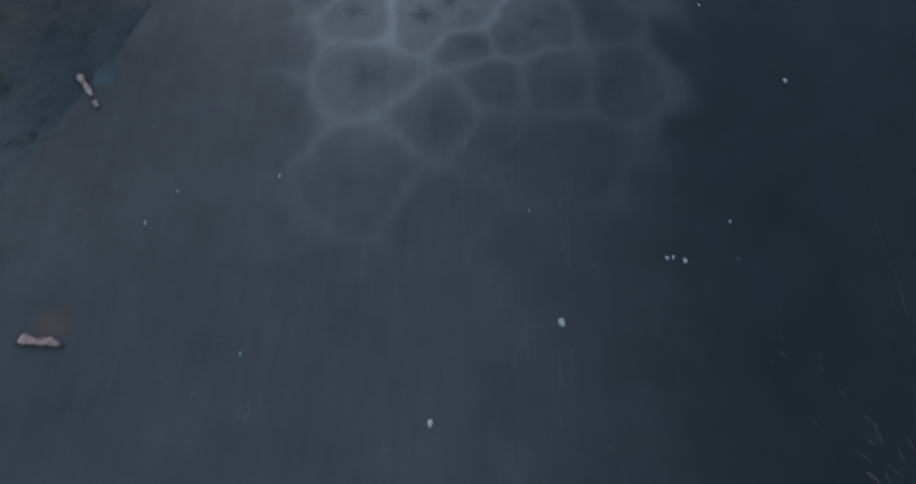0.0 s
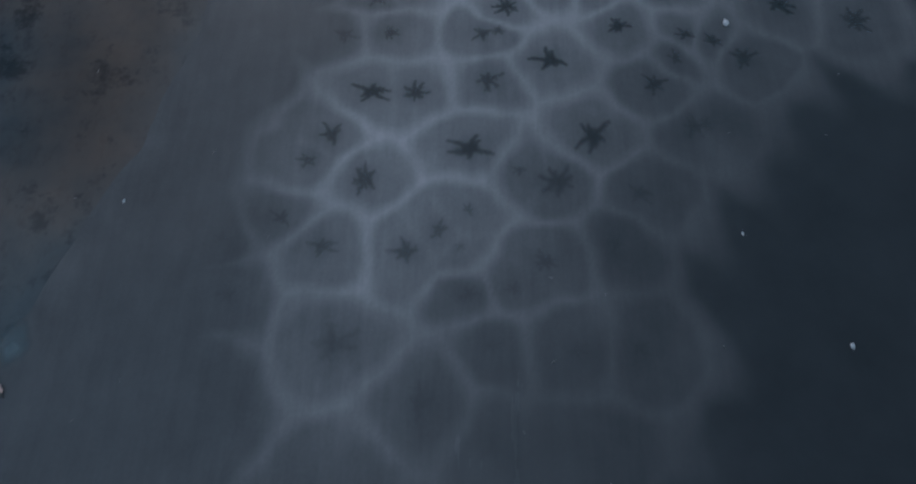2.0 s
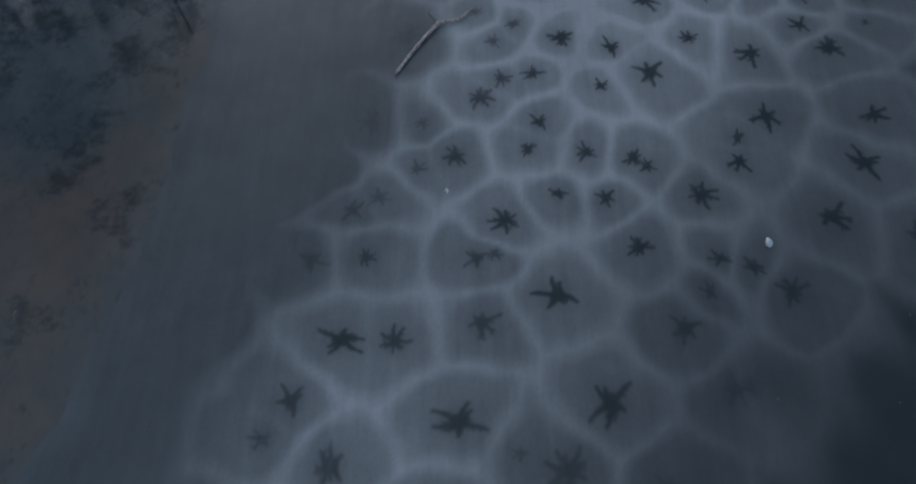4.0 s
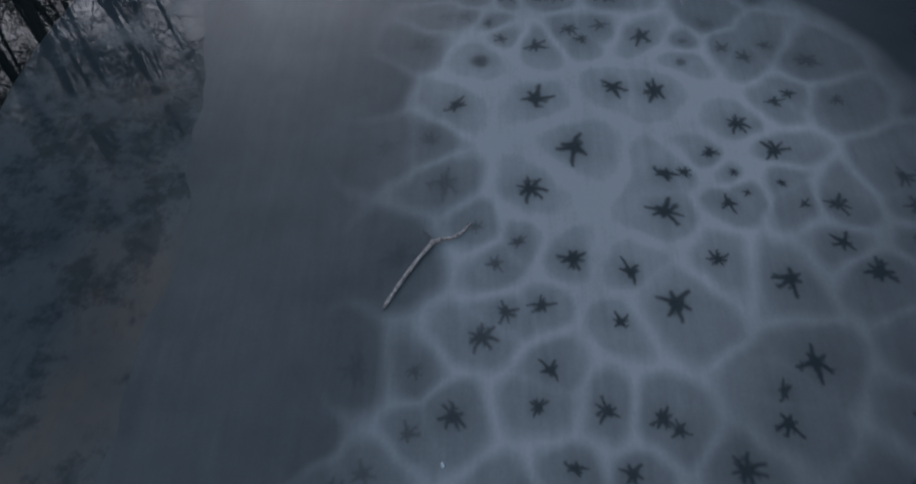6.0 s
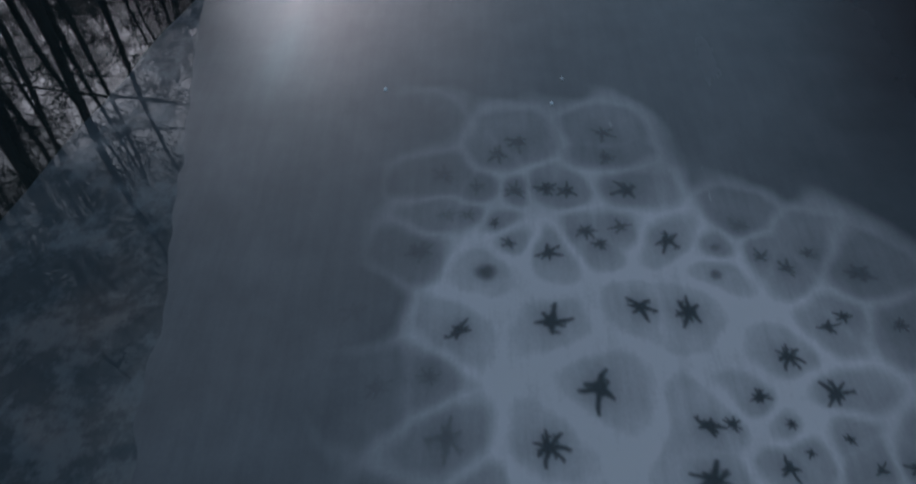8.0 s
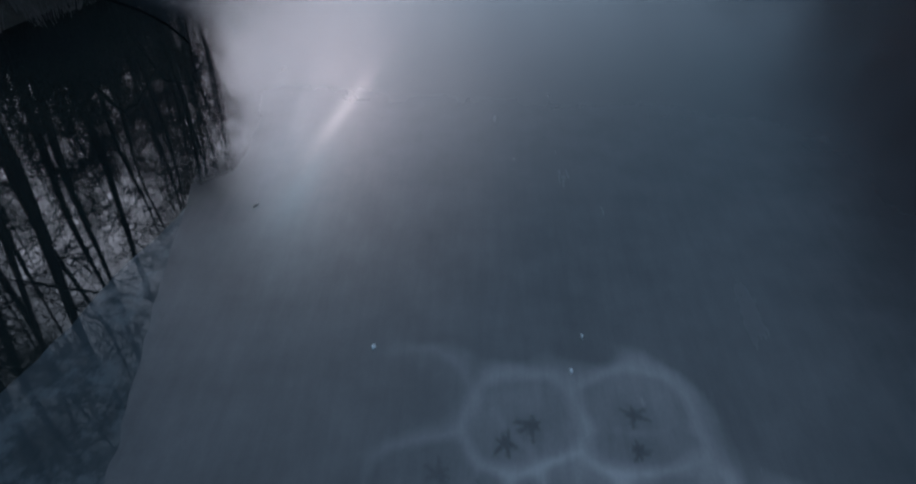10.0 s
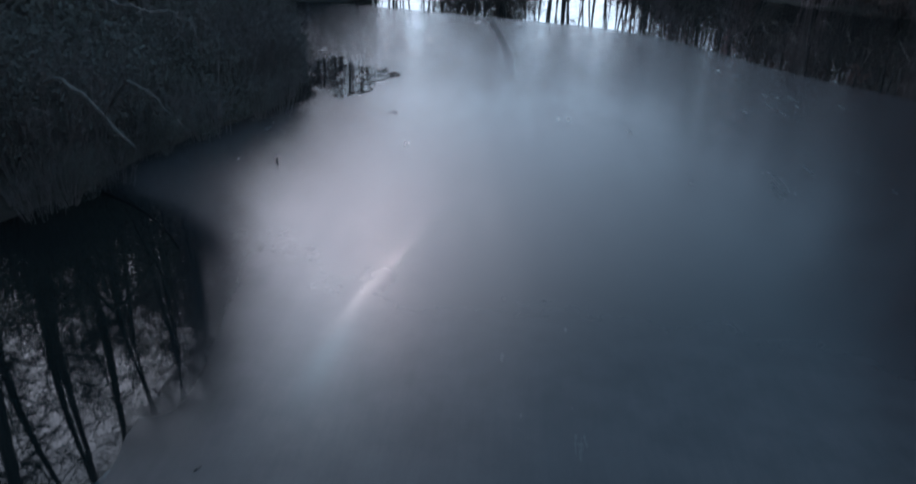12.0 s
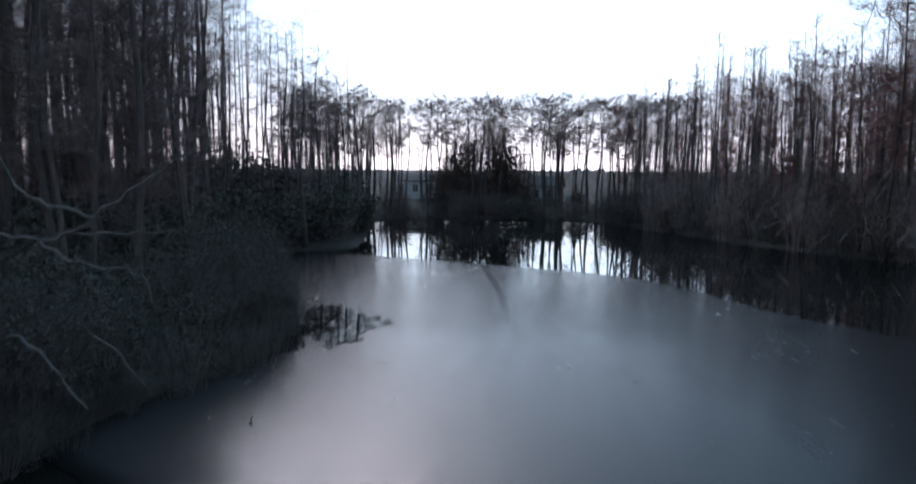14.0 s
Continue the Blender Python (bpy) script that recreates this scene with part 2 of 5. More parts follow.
M_ICE, M_STAR, M_THIN, M_SEAM, M_WATER = ice_material(), star_material(), thin_ice_material(), slush_material("dark_slush", (0.02, 0.02, 0.023), (0.05, 0.05, 0.055)), water_material()
M_SLUSH = slush_material("pale_slush", (0.07, 0.09, 0.10), (0.12, 0.15, 0.165))
# orange-brown glow beside a leaf, put into the colour
M_ORANGE_TINT = slush_material("orange_glow_tint", (0.24, 0.13, 0.11), (0.34, 0.19, 0.155), 0.4)
M_GROUND = rough_material("leaf_litter", (0.024, 0.019, 0.016), (0.07, 0.056, 0.046), 3.0, 0.95, 0.6, 0.04)
M_BARK = rough_material("grey_bark", (0.055, 0.046, 0.044), (0.15, 0.126, 0.12), 9.0, 0.92, 0.5, 0.02, stretch=(1, 1, 0.15), vary=0.35)
M_TWIG = rough_material("winter_twigs", (0.14, 0.103, 0.104), (0.32, 0.238, 0.235), 5.0, 0.9, 0.2, 0.01, vary=0.35)
# the russet also carries painted warm light on the right-hand crowns
M_RUST = rough_material("russet_twigs", (0.26, 0.13, 0.115), (0.50, 0.275, 0.25), 5.0, 0.9, 0.2, 0.01, vary=0.35)
M_LEAF = rough_material("evergreen_leaves", (0.056, 0.054, 0.048), (0.145, 0.140, 0.124), 4.0, 0.9, 0.2, 0.01, vary=0.35)
M_BROWNLEAF = rough_material("brown_leaves", (0.060, 0.044, 0.040), (0.15, 0.105, 0.095), 1.2, 0.9, 0.2, 0.01, vary=0.2)
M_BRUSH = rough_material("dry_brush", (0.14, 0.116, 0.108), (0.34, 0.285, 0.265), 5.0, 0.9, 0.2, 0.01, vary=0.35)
M_DARKTWIG = rough_material("dark_twigs", (0.055, 0.047, 0.046), (0.15, 0.128, 0.124), 5.0, 0.9, 0.2, 0.01, vary=0.35)
M_PALE = rough_material("pale_dead_wood", (0.055, 0.05, 0.047), (0.17, 0.158, 0.15), 14.0, 0.85, 0.4, 0.01, stretch=(1, 1, 0.3))
# strong mottle; its pale spots also stand in for highlights on the bark
M_STICK = rough_material("mottled_stick_bark", (0.06, 0.036, 0.03), (0.80, 0.62, 0.57), 26.0, 0.7, 0.6, 0.006)
M_DRYLEAF = rough_material("dry_leaf", (0.26, 0.09, 0.075), (0.98, 0.72, 0.66), 17.0, 0.7, 0.4, 0.004)
M_FROST = rough_material("frost_crumb", (0.30, 0.30, 0.32), (0.80, 0.80, 0.82), 40.0, 0.6, 0.4, 0.003)
M_FLECK = rough_material("dull_frost", (0.10, 0.09, 0.09), (0.34, 0.29, 0.29), 30.0, 0.7, 0.3, 0.003)
M_STREAK = rough_material("pale_streak", (0.05, 0.04, 0.042), (0.15, 0.115, 0.118), 12.0, 0.8, 0.3, 0.003)
M_WALLPAINT = rough_material("house_paint", (0.70, 0.69, 0.68), (0.86, 0.85, 0.84), 2.0, 0.8, 0.1, 0.01)
M_ROOF = rough_material("roof_shingle", (0.05, 0.05, 0.055), (0.11, 0.105, 0.105), 3.0, 0.9, 0.3, 0.02)
M_POOL = rough_material("wet_slush", (0.006, 0.008, 0.009), (0.016, 0.019, 0.02), 2.0, 0.035, 0.02, 0.01)
M_POOL.node_tree.nodes["Principled BSDF"].inputs["IOR"].default_value = 1.333
M_PANE, _n, _l, _p = mat("dark_window_glass")
_p.inputs["Base Color"].default_value, _p.inputs["Roughness"].default_value = (0.02, 0.024, 0.028, 1), 0.08


# ---- mesh helpers ----
class Build:
    """Gathers vertices and faces of one mesh."""

    def __init__(self):
        self.v, self.f = [], []

    def tube(self, pts, radii, sides=5, cap=True):
        base = len(self.v)
        up = Vector((0.31, 0.17, 0.93))
        for i, (p, r) in enumerate(zip(pts, radii)):
            d = (pts[min(i + 1, len(pts) - 1)] - pts[max(i - 1, 0)]).normalized()
            a = d.cross(up if abs(d.dot(up)) < 0.95 else Vector((1, 0, 0))).normalized()
            b = d.cross(a)
            for k in range(sides):
                w = 2 * math.pi * k / sides
                self.v.append(p + (a * math.cos(w) + b * math.sin(w)) * r)
        for i in range(len(pts) - 1):
            for k in range(sides):
                q, s = base + i * sides, (k + 1) % sides
                self.f.append((q + k, q + s, q + sides + s, q + sides + k))
        if cap:
            self.f.append(tuple(range(base + sides - 1, base - 1, -1)))
            self.f.append(tuple(base + (len(pts) - 1) * sides + k for k in range(sides)))

    def spike(self, p, q, r):
        """A thin three-sided twig that runs out to a point."""
        base, d = len(self.v), (q - p).normalized()
        a = d.cross(Vector((0.2, 0.5, 0.8))).normalized()
        b = d.cross(a)
        self.v += [p + a * r, p - a * r * 0.5 + b * r * 0.87, p - a * r * 0.5 - b * r * 0.87, q]
        self.f += [(base, base + 1, base + 3), (base + 1, base + 2, base + 3), (base + 2, base, base + 3)]

    def blade(self, p, q, w):
        """The finest twig: one long sliver."""
        base, d = len(self.v), q - p
        s = d.cross(Vector((d.z + 0.3, 0.7, 0.5 - d.x))).normalized() * (w * 0.5)
        self.v += [p + s, p - s, q]
        self.f.append((base, base + 1, base + 2))

    def leaf(self, p, d, n, length, width):
        base, side = len(self.v), d.cross(n).normalized() * width * 0.5
        self.v += [p, p + d * length * 0.5 + side, p + d * length, p + d * length * 0.5 - side + n * width * 0.15]
        self.f.append((base, base + 1, base + 2, base + 3))

    def box(self, lo, hi):
        base = len(self.v)
        self.v += [Vector((x, y, z)) for z in (lo[2], hi[2]) for y in (lo[1], hi[1]) for x in (lo[0], hi[0])]
        self.f += [tuple(base + i for i in q) for q in ((0, 2, 3, 1), (4, 5, 7, 6), (0, 1, 5, 4), (2, 6, 7, 3), (0, 4, 6, 2), (1, 3, 7, 5))]

    def mesh(self, name, material, smooth=True):
        me = bpy.data.meshes.new(name)
        me.from_pydata([tuple(p) for p in self.v], [], self.f)
        me.materials.append(material)
        if smooth:
            me.polygons.foreach_set("use_smooth", [True] * len(me.polygons))
        me.update()
        return me


def part(name, me, parent, label=""):
    ob = new(name, me)
    ob.parent = parent
    return tagged(ob, label)


def curve_at(points, y):
    """x on a shoreline given as (x, y) rows of rising y, with rounded corners."""
    ys, xs = np.array([p[1] for p in points]), np.array([p[0] for p in points])
    return sum(np.interp(y + k, ys, xs) for k in (-0.6, -0.3, 0.0, 0.3, 0.6)) / 5


def wobble(x, y, scale, seed=0.0):
    return noise.noise(Vector((x * scale, y * scale, seed)))


# ---- ground, water ----
# the right shore below y 45 is unseen, drawn in to darken ice reflections
POND = [(-16, -34), (-14.5, -20), (-13.5, -5), (-13, 6), (-12, 14), (-10.2, 19), (-8.9, 22), (-8.8, 24.1), (-8.2, 26.2), (-7.6, 27.8),
        (-6.9, 30), (-7.9, 33.5), (-10.3, 40.4), (-14.0, 49), (-15.5, 55), (-13.0, 58), (-11, 58.5), (-12.5, 69), (-16.9, 86), (-9.7, 90.5),
        (7.7, 90), (12, 80), (15.9, 71), (20, 62), (25, 55), (24, 45), (21, 33), (18.8, 20), (17.8, 5), (17.2, -10), (14, -25), (8, -34), (0, -38)]


def pond_depth(px, py):
    """Signed distance to the shoreline, positive on land, for arrays of places."""
    best, inside = np.full(px.shape, 1e9), np.zeros(px.shape, bool)
    for (ax, ay), (bx, by) in zip(POND, POND[1:] + POND[:1]):
        t = np.clip(((px - ax) * (bx - ax) + (py - ay) * (by - ay)) / ((bx - ax) ** 2 + (by - ay) ** 2), 0, 1)
        best = np.minimum(best, np.hypot(px - ax - t * (bx - ax), py - ay - t * (by - ay)))
        cross = ((ay > py) != (by > py)) & (px < (bx - ax) * (py - ay) / (by - ay + 1e-12) + ax)
        inside ^= cross
    return np.where(inside, -best, best)


def land_height(px, py):
    d = pond_depth(px, py)
    h = np.where(d < 0, np.maximum(d * 0.4, -1.2), 0.32 * (1 - np.exp(-d / 0.5)) + 0.9 * (1 - np.exp(-d / 18)))
    return h + np.where(d > 0.3, 0.10 * np.sin(px * 1.7 + py * 0.6) * np.sin(py * 1.3 - px * 0.4), 0) - 0.05


def grid_mesh(name, xs, ys, heights, material):
    gx, gy = np.meshgrid(xs, ys)
    verts = np.stack([gx, gy, heights(gx, gy)], -1).reshape(-1, 3)
    w, h = len(xs), len(ys)
    i = (np.arange(h - 1)[:, None] * w + np.arange(w - 1)).ravel()
    me = bpy.data.meshes.new(name)
    me.from_pydata(verts.tolist(), [], np.stack([i, i + 1, i + w + 1, i + w], -1).tolist())
    me.materials.append(material)
    me.polygons.foreach_set("use_smooth", [True] * len(me.polygons))
    return me


_far = [85, 120, 160, 230, 350, 600, 1200, 3000]
gxs = np.array([-v for v in _far[::-1]] + list(np.arange(-60, 60.1, 1.0)) + _far)
gys = np.array([-v for v in _far[::-1]] + list(np.arange(-50, 130.1, 1.0)) + [v + 60 for v in _far])
ground = tagged(new("ground", grid_mesh("ground", gxs, gys, land_height, M_GROUND)), "brown leaf-littered forest floor round the pond", "ground", kind="structure")
water = tagged(new("water", grid_mesh("water", np.linspace(-60, 60, 25), np.linspace(-60, 110, 35), lambda x, y: x * 0 - 0.035, M_WATER)),
               "dark still open pond water reflecting the trees", "water", kind="structure")
WATER_Z = -0.035

# ---- the ice: cells of milky ice round dark melt stars ----
CELLS = []


def ice_cell(*stars):
    """One pale-rimmed cell of the ice: x, y, star arm length and clearness of each melt star in it."""
    CELLS.append(stars)


ice_cell((-0.66, 10.85, 0.00, 0.42))
ice_cell((0.40, 10.37, 0.17, 0.60), (0.65, 10.58, 0.19, 0.60))
ice_cell((1.67, 10.74, 0.17, 0.60), (1.66, 10.32, 0.17, 0.60))
ice_cell((-0.23, 10.01, 0.19, 0.36), (0.15, 9.82, 0.14, 0.40))
ice_cell((0.59, 9.77, 0.14, 0.60))
ice_cell((0.93, 9.82, 0.17, 0.80), (1.16, 9.77, 0.17, 0.80))
ice_cell((1.83, 9.78, 0.20, 0.80))
ice_cell((-0.18, 9.40, 0.13, 0.34), (0.05, 9.40, 0.13, 0.42))
ice_cell((0.34, 9.29, 0.10, 0.70))
ice_cell((-0.44, 8.88, 0.19, 0.32))
ice_cell((0.24, 8.62, 0.15, 1.00))
ice_cell((0.49, 9.01, 0.11, 0.80))
ice_cell((0.89, 8.88, 0.17, 0.90))
ice_cell((1.31, 9.18, 0.13, 0.80), (1.45, 9.01, 0.13, 0.80), (1.70, 9.25, 0.13, 0.70))
ice_cell((2.16, 9.06, 0.19, 0.90))
ice_cell((2.65, 8.97, 0.08, 0.70))
ice_cell((2.58, 8.61, 0.09, 0.90))
ice_cell((2.97, 9.28, 0.15, 0.40))
ice_cell((3.09, 8.85, 0.12, 0.70), (3.33, 8.69, 0.14, 0.70), (3.60, 8.89, 0.12, 0.60))
ice_cell((4.05, 8.65, 0.18, 0.60))
ice_cell((3.52, 7.99, 0.13, 0.90), (3.71, 8.11, 0.11, 0.90))
ice_cell((4.22, 8.02, 0.12, 0.70))
ice_cell((-0.03, 7.92, 0.19, 0.90))
ice_cell((0.86, 8.03, 0.22, 1.00))
ice_cell((1.75, 8.21, 0.19, 1.00), (2.22, 8.15, 0.21, 1.00))
ice_cell((3.04, 7.66, 0.16, 1.00))
ice_cell((1.25, 7.32, 0.23, 1.00))
ice_cell((0.75, 6.75, 0.20, 1.00))
ice_cell((2.68, 7.24, 0.12, 1.00))
ice_cell((3.37, 7.28, 0.16, 1.00))
ice_cell((2.17, 6.96, 0.16, 1.00), (2.37, 6.98, 0.10, 1.00), (2.10, 6.48, 0.19, 1.00))
ice_cell((2.89, 6.99, 0.06, 1.00))
ice_cell((2.76, 6.59, 0.13, 1.00), (2.98, 6.72, 0.06, 1.00))
ice_cell((3.35, 6.85, 0.07, 1.00), (3.52, 6.58, 0.09, 0.90))
ice_cell((3.85, 6.58, 0.15, 0.90))
ice_cell((-0.30, 7.41, 0.12, 0.34), (-0.77, 7.31, 0.17, 0.22))
ice_cell((-0.12, 6.83, 0.20, 0.46))
ice_cell((-1.05, 8.13, 0.16, 0.12))
ice_cell((0.20, 6.28, 0.10, 0.60))
ice_cell((0.62, 6.10, 0.11, 0.80), (0.39, 5.85, 0.13, 0.70))
ice_cell((1.14, 5.92, 0.17, 1.00))
ice_cell((1.68, 5.77, 0.15, 1.00), (2.07, 5.43, 0.22, 1.00))
ice_cell((2.54, 5.92, 0.11, 1.00))
ice_cell((3.18, 5.71, 0.19, 1.00))
ice_cell((4.04, 5.79, 0.20, 1.00))
ice_cell((3.79, 6.12, 0.13, 1.00))
ice_cell((4.62, 6.94, 0.13, 0.80), (4.64, 6.57, 0.13, 0.80), (4.87, 7.07, 0.11, 0.70))
ice_cell((4.52, 6.17, 0.08, 0.90))
ice_cell((0.48, 5.33, 0.13, 0.80), (0.82, 5.40, 0.13, 0.90), (0.25, 5.07, 0.16, 0.80))
ice_cell((1.53, 5.24, 0.11, 1.00))
ice_cell((-0.54, 5.90, 0.24, 0.22))
ice_cell((-0.85, 4.73, 0.19, 0.30))
ice_cell((-0.33, 4.74, 0.11, 0.50))
ice_cell((0.02, 4.33, 0.17, 0.80), (-0.36, 4.17, 0.12, 0.60))
ice_cell((0.87, 4.76, 0.13, 0.90), (0.75, 4.42, 0.12, 0.90))
ice_cell((1.33, 4.40, 0.13, 0.90))
ice_cell((1.79, 4.34, 0.14, 0.90), (1.92, 4.24, 0.11, 0.90))
ice_cell((3.20, 4.87, 0.20, 1.00), (2.87, 4.60, 0.12, 0.90), (2.84, 4.31, 0.15, 1.00))
ice_cell((4.30, 4.90, 0.17, 1.00))
ice_cell((4.07, 4.31, 0.20, 1.00))
ice_cell((-0.96, 3.69, 0.13, 0.60), (-0.71, 3.84, 0.13, 0.50))
ice_cell((-1.45, 4.21, 0.00, 0.08))
ice_cell((0.51, 3.61, 0.16, 0.90))
ice_cell((1.03, 3.91, 0.13, 0.90))
ice_cell((1.49, 3.87, 0.13, 0.90))
ice_cell((2.41, 3.91, 0.17, 0.90))
ice_cell((3.62, 3.69, 0.20, 0.90))
ice_cell((1.76, 3.33, 0.18, 0.90))
ice_cell((-1.30, 3.15, 0.15, 0.50))
ice_cell((-0.79, 3.19, 0.13, 0.70))
ice_cell((0.24, 3.20, 0.15, 0.70), (0.41, 3.25, 0.09, 0.70))
ice_cell((0.98, 2.84, 0.22, 0.90))
ice_cell((2.50, 3.23, 0.13, 0.80))
ice_cell((2.79, 3.15, 0.13, 0.80))
ice_cell((3.10, 2.91, 0.16, 0.70))
ice_cell((2.36, 2.90, 0.11, 0.60))
ice_cell((-0.94, 2.38, 0.20, 0.90), (-0.47, 2.37, 0.15, 0.80))
ice_cell((0.29, 2.56, 0.19, 0.70))
ice_cell((2.09, 2.54, 0.18, 0.70))
ice_cell((2.55, 2.03, 0.14, 0.30))
ice_cell((-1.32, 1.83, 0.17, 0.80), (-1.53, 1.51, 0.12, 0.70))
ice_cell((-0.93, 1.30, 0.21, 0.80))
ice_cell((0.11, 1.68, 0.22, 0.90))
ice_cell((1.39, 1.86, 0.21, 0.90))
ice_cell((1.02, 1.31, 0.21, 0.70), (0.62, 1.43, 0.08, 0.60))
ice_cell((-1.71, 0.84, 0.12, 0.60))
ice_cell((-1.28, 0.55, 0.15, 0.70))
ice_cell((-0.49, 0.50, 0.17, 0.80), (-0.17, 0.75, 0.14, 0.70), (0.11, 0.97, 0.08, 0.60), (0.03, 0.57, 0.07, 0.50))
ice_cell((0.85, 0.44, 0.17, 0.60), (0.55, 0.15, 0.10, 0.50))
ice_cell((0.12, 0.09, 0.12, 0.40))
ice_cell((-1.08, -0.42, 0.24, 0.60))
ice_cell((-2.11, 0.04, 0.12, 0.40))
ice_cell((1.10, -0.43, 0.12, 0.40))
ice_cell((1.81, 1.19, 0.15, 0.50))
ice_cell((2.45, 2.01, 0.16, 0.40))
ice_cell((1.54, 0.63, 0.10, 0.30))
ice_cell((4.44, 3.46, 0.19, 0.70))
ice_cell((-2.26, 0.62, 0.08, 0.30))
ice_cell((-0.29, -0.94, 0.16, 0.50))
ice_cell((0.33, -0.40, 0.10, 0.35))
ice_cell((0.34, -1.30, 0.13, 0.40))
ice_cell((-1.04, -1.69, 0.00, 0.45))
ice_cell((-0.07, -2.21, 0.00, 0.42))
ice_cell((-2.16, -0.99, 0.00, 0.35))
ice_cell((1.06, -1.38, 0.00, 0.30))
ice_cell((1.66, -0.40, 0.12, 0.35))

LEFT_EDGE = [(-9.5, -22), (-7.6, -12), (-5.9, -5), (-4.65, -2), (-4.2, -0.9), (-3.7, 0.4), (-3.3, 1.8), (-2.97, 2.7), (-2.85, 4.2), (-2.72, 6.1),
             (-2.85, 7.3), (-3.1, 9), (-3.4, 10.7), (-3.68, 12.2), (-3.98, 14.2), (-4.1, 15.6), (-5.7, 19.6), (-7.4, 21.4), (-9.6, 22.4), (-9.4, 24.1),
             (-8.8, 26.2), (-8.2, 27.8), (-7.6, 30), (-8.6, 33.5), (-11.2, 40.4), (-15.0, 49), (-16.4, 55), (-16.2, 56.4)]
RIGHT_EDGE = [(14, -22), (15, -10), (15.3, 10), (15.4, 22), (14.9, 30), (13.7, 34.3), (11.7, 36.8), (10.3, 39.3), (8.9, 42.8), (6.8, 46.4), (4.0, 48.8), (-1.6, 51.2),
              (-8.9, 54.4), (-15.8, 56.4)]


# x, y, length, lean, width and milkiness of feathery streaks that run out from the last cells
WISPS = ((-0.35, 11.15, 0.75, 0.35, 0.12, 0.26), (-0.75, 11.2, 0.45, -0.3, 0.10, 0.16), (1.5, 11.0, 0.5, -0.12, 0.09, 0.24), (1.72, 11.0, 0.62, 0.1, 0.08, 0.24), (1.95, 10.9, 0.55, 0.3, 0.09, 0.22),
         (1.28, 10.9, 0.3, -0.4, 0.09, 0.2), (3.5, 9.25, 0.4, 0.2, 0.10, 0.16), (2.75, 9.55, 0.35, -0.1, 0.08, 0.16))


def smooth(a, lo, hi):
    t = np.clip((a - lo) / (hi - lo), 0, 1)
    return t * t * (3 - 2 * t)


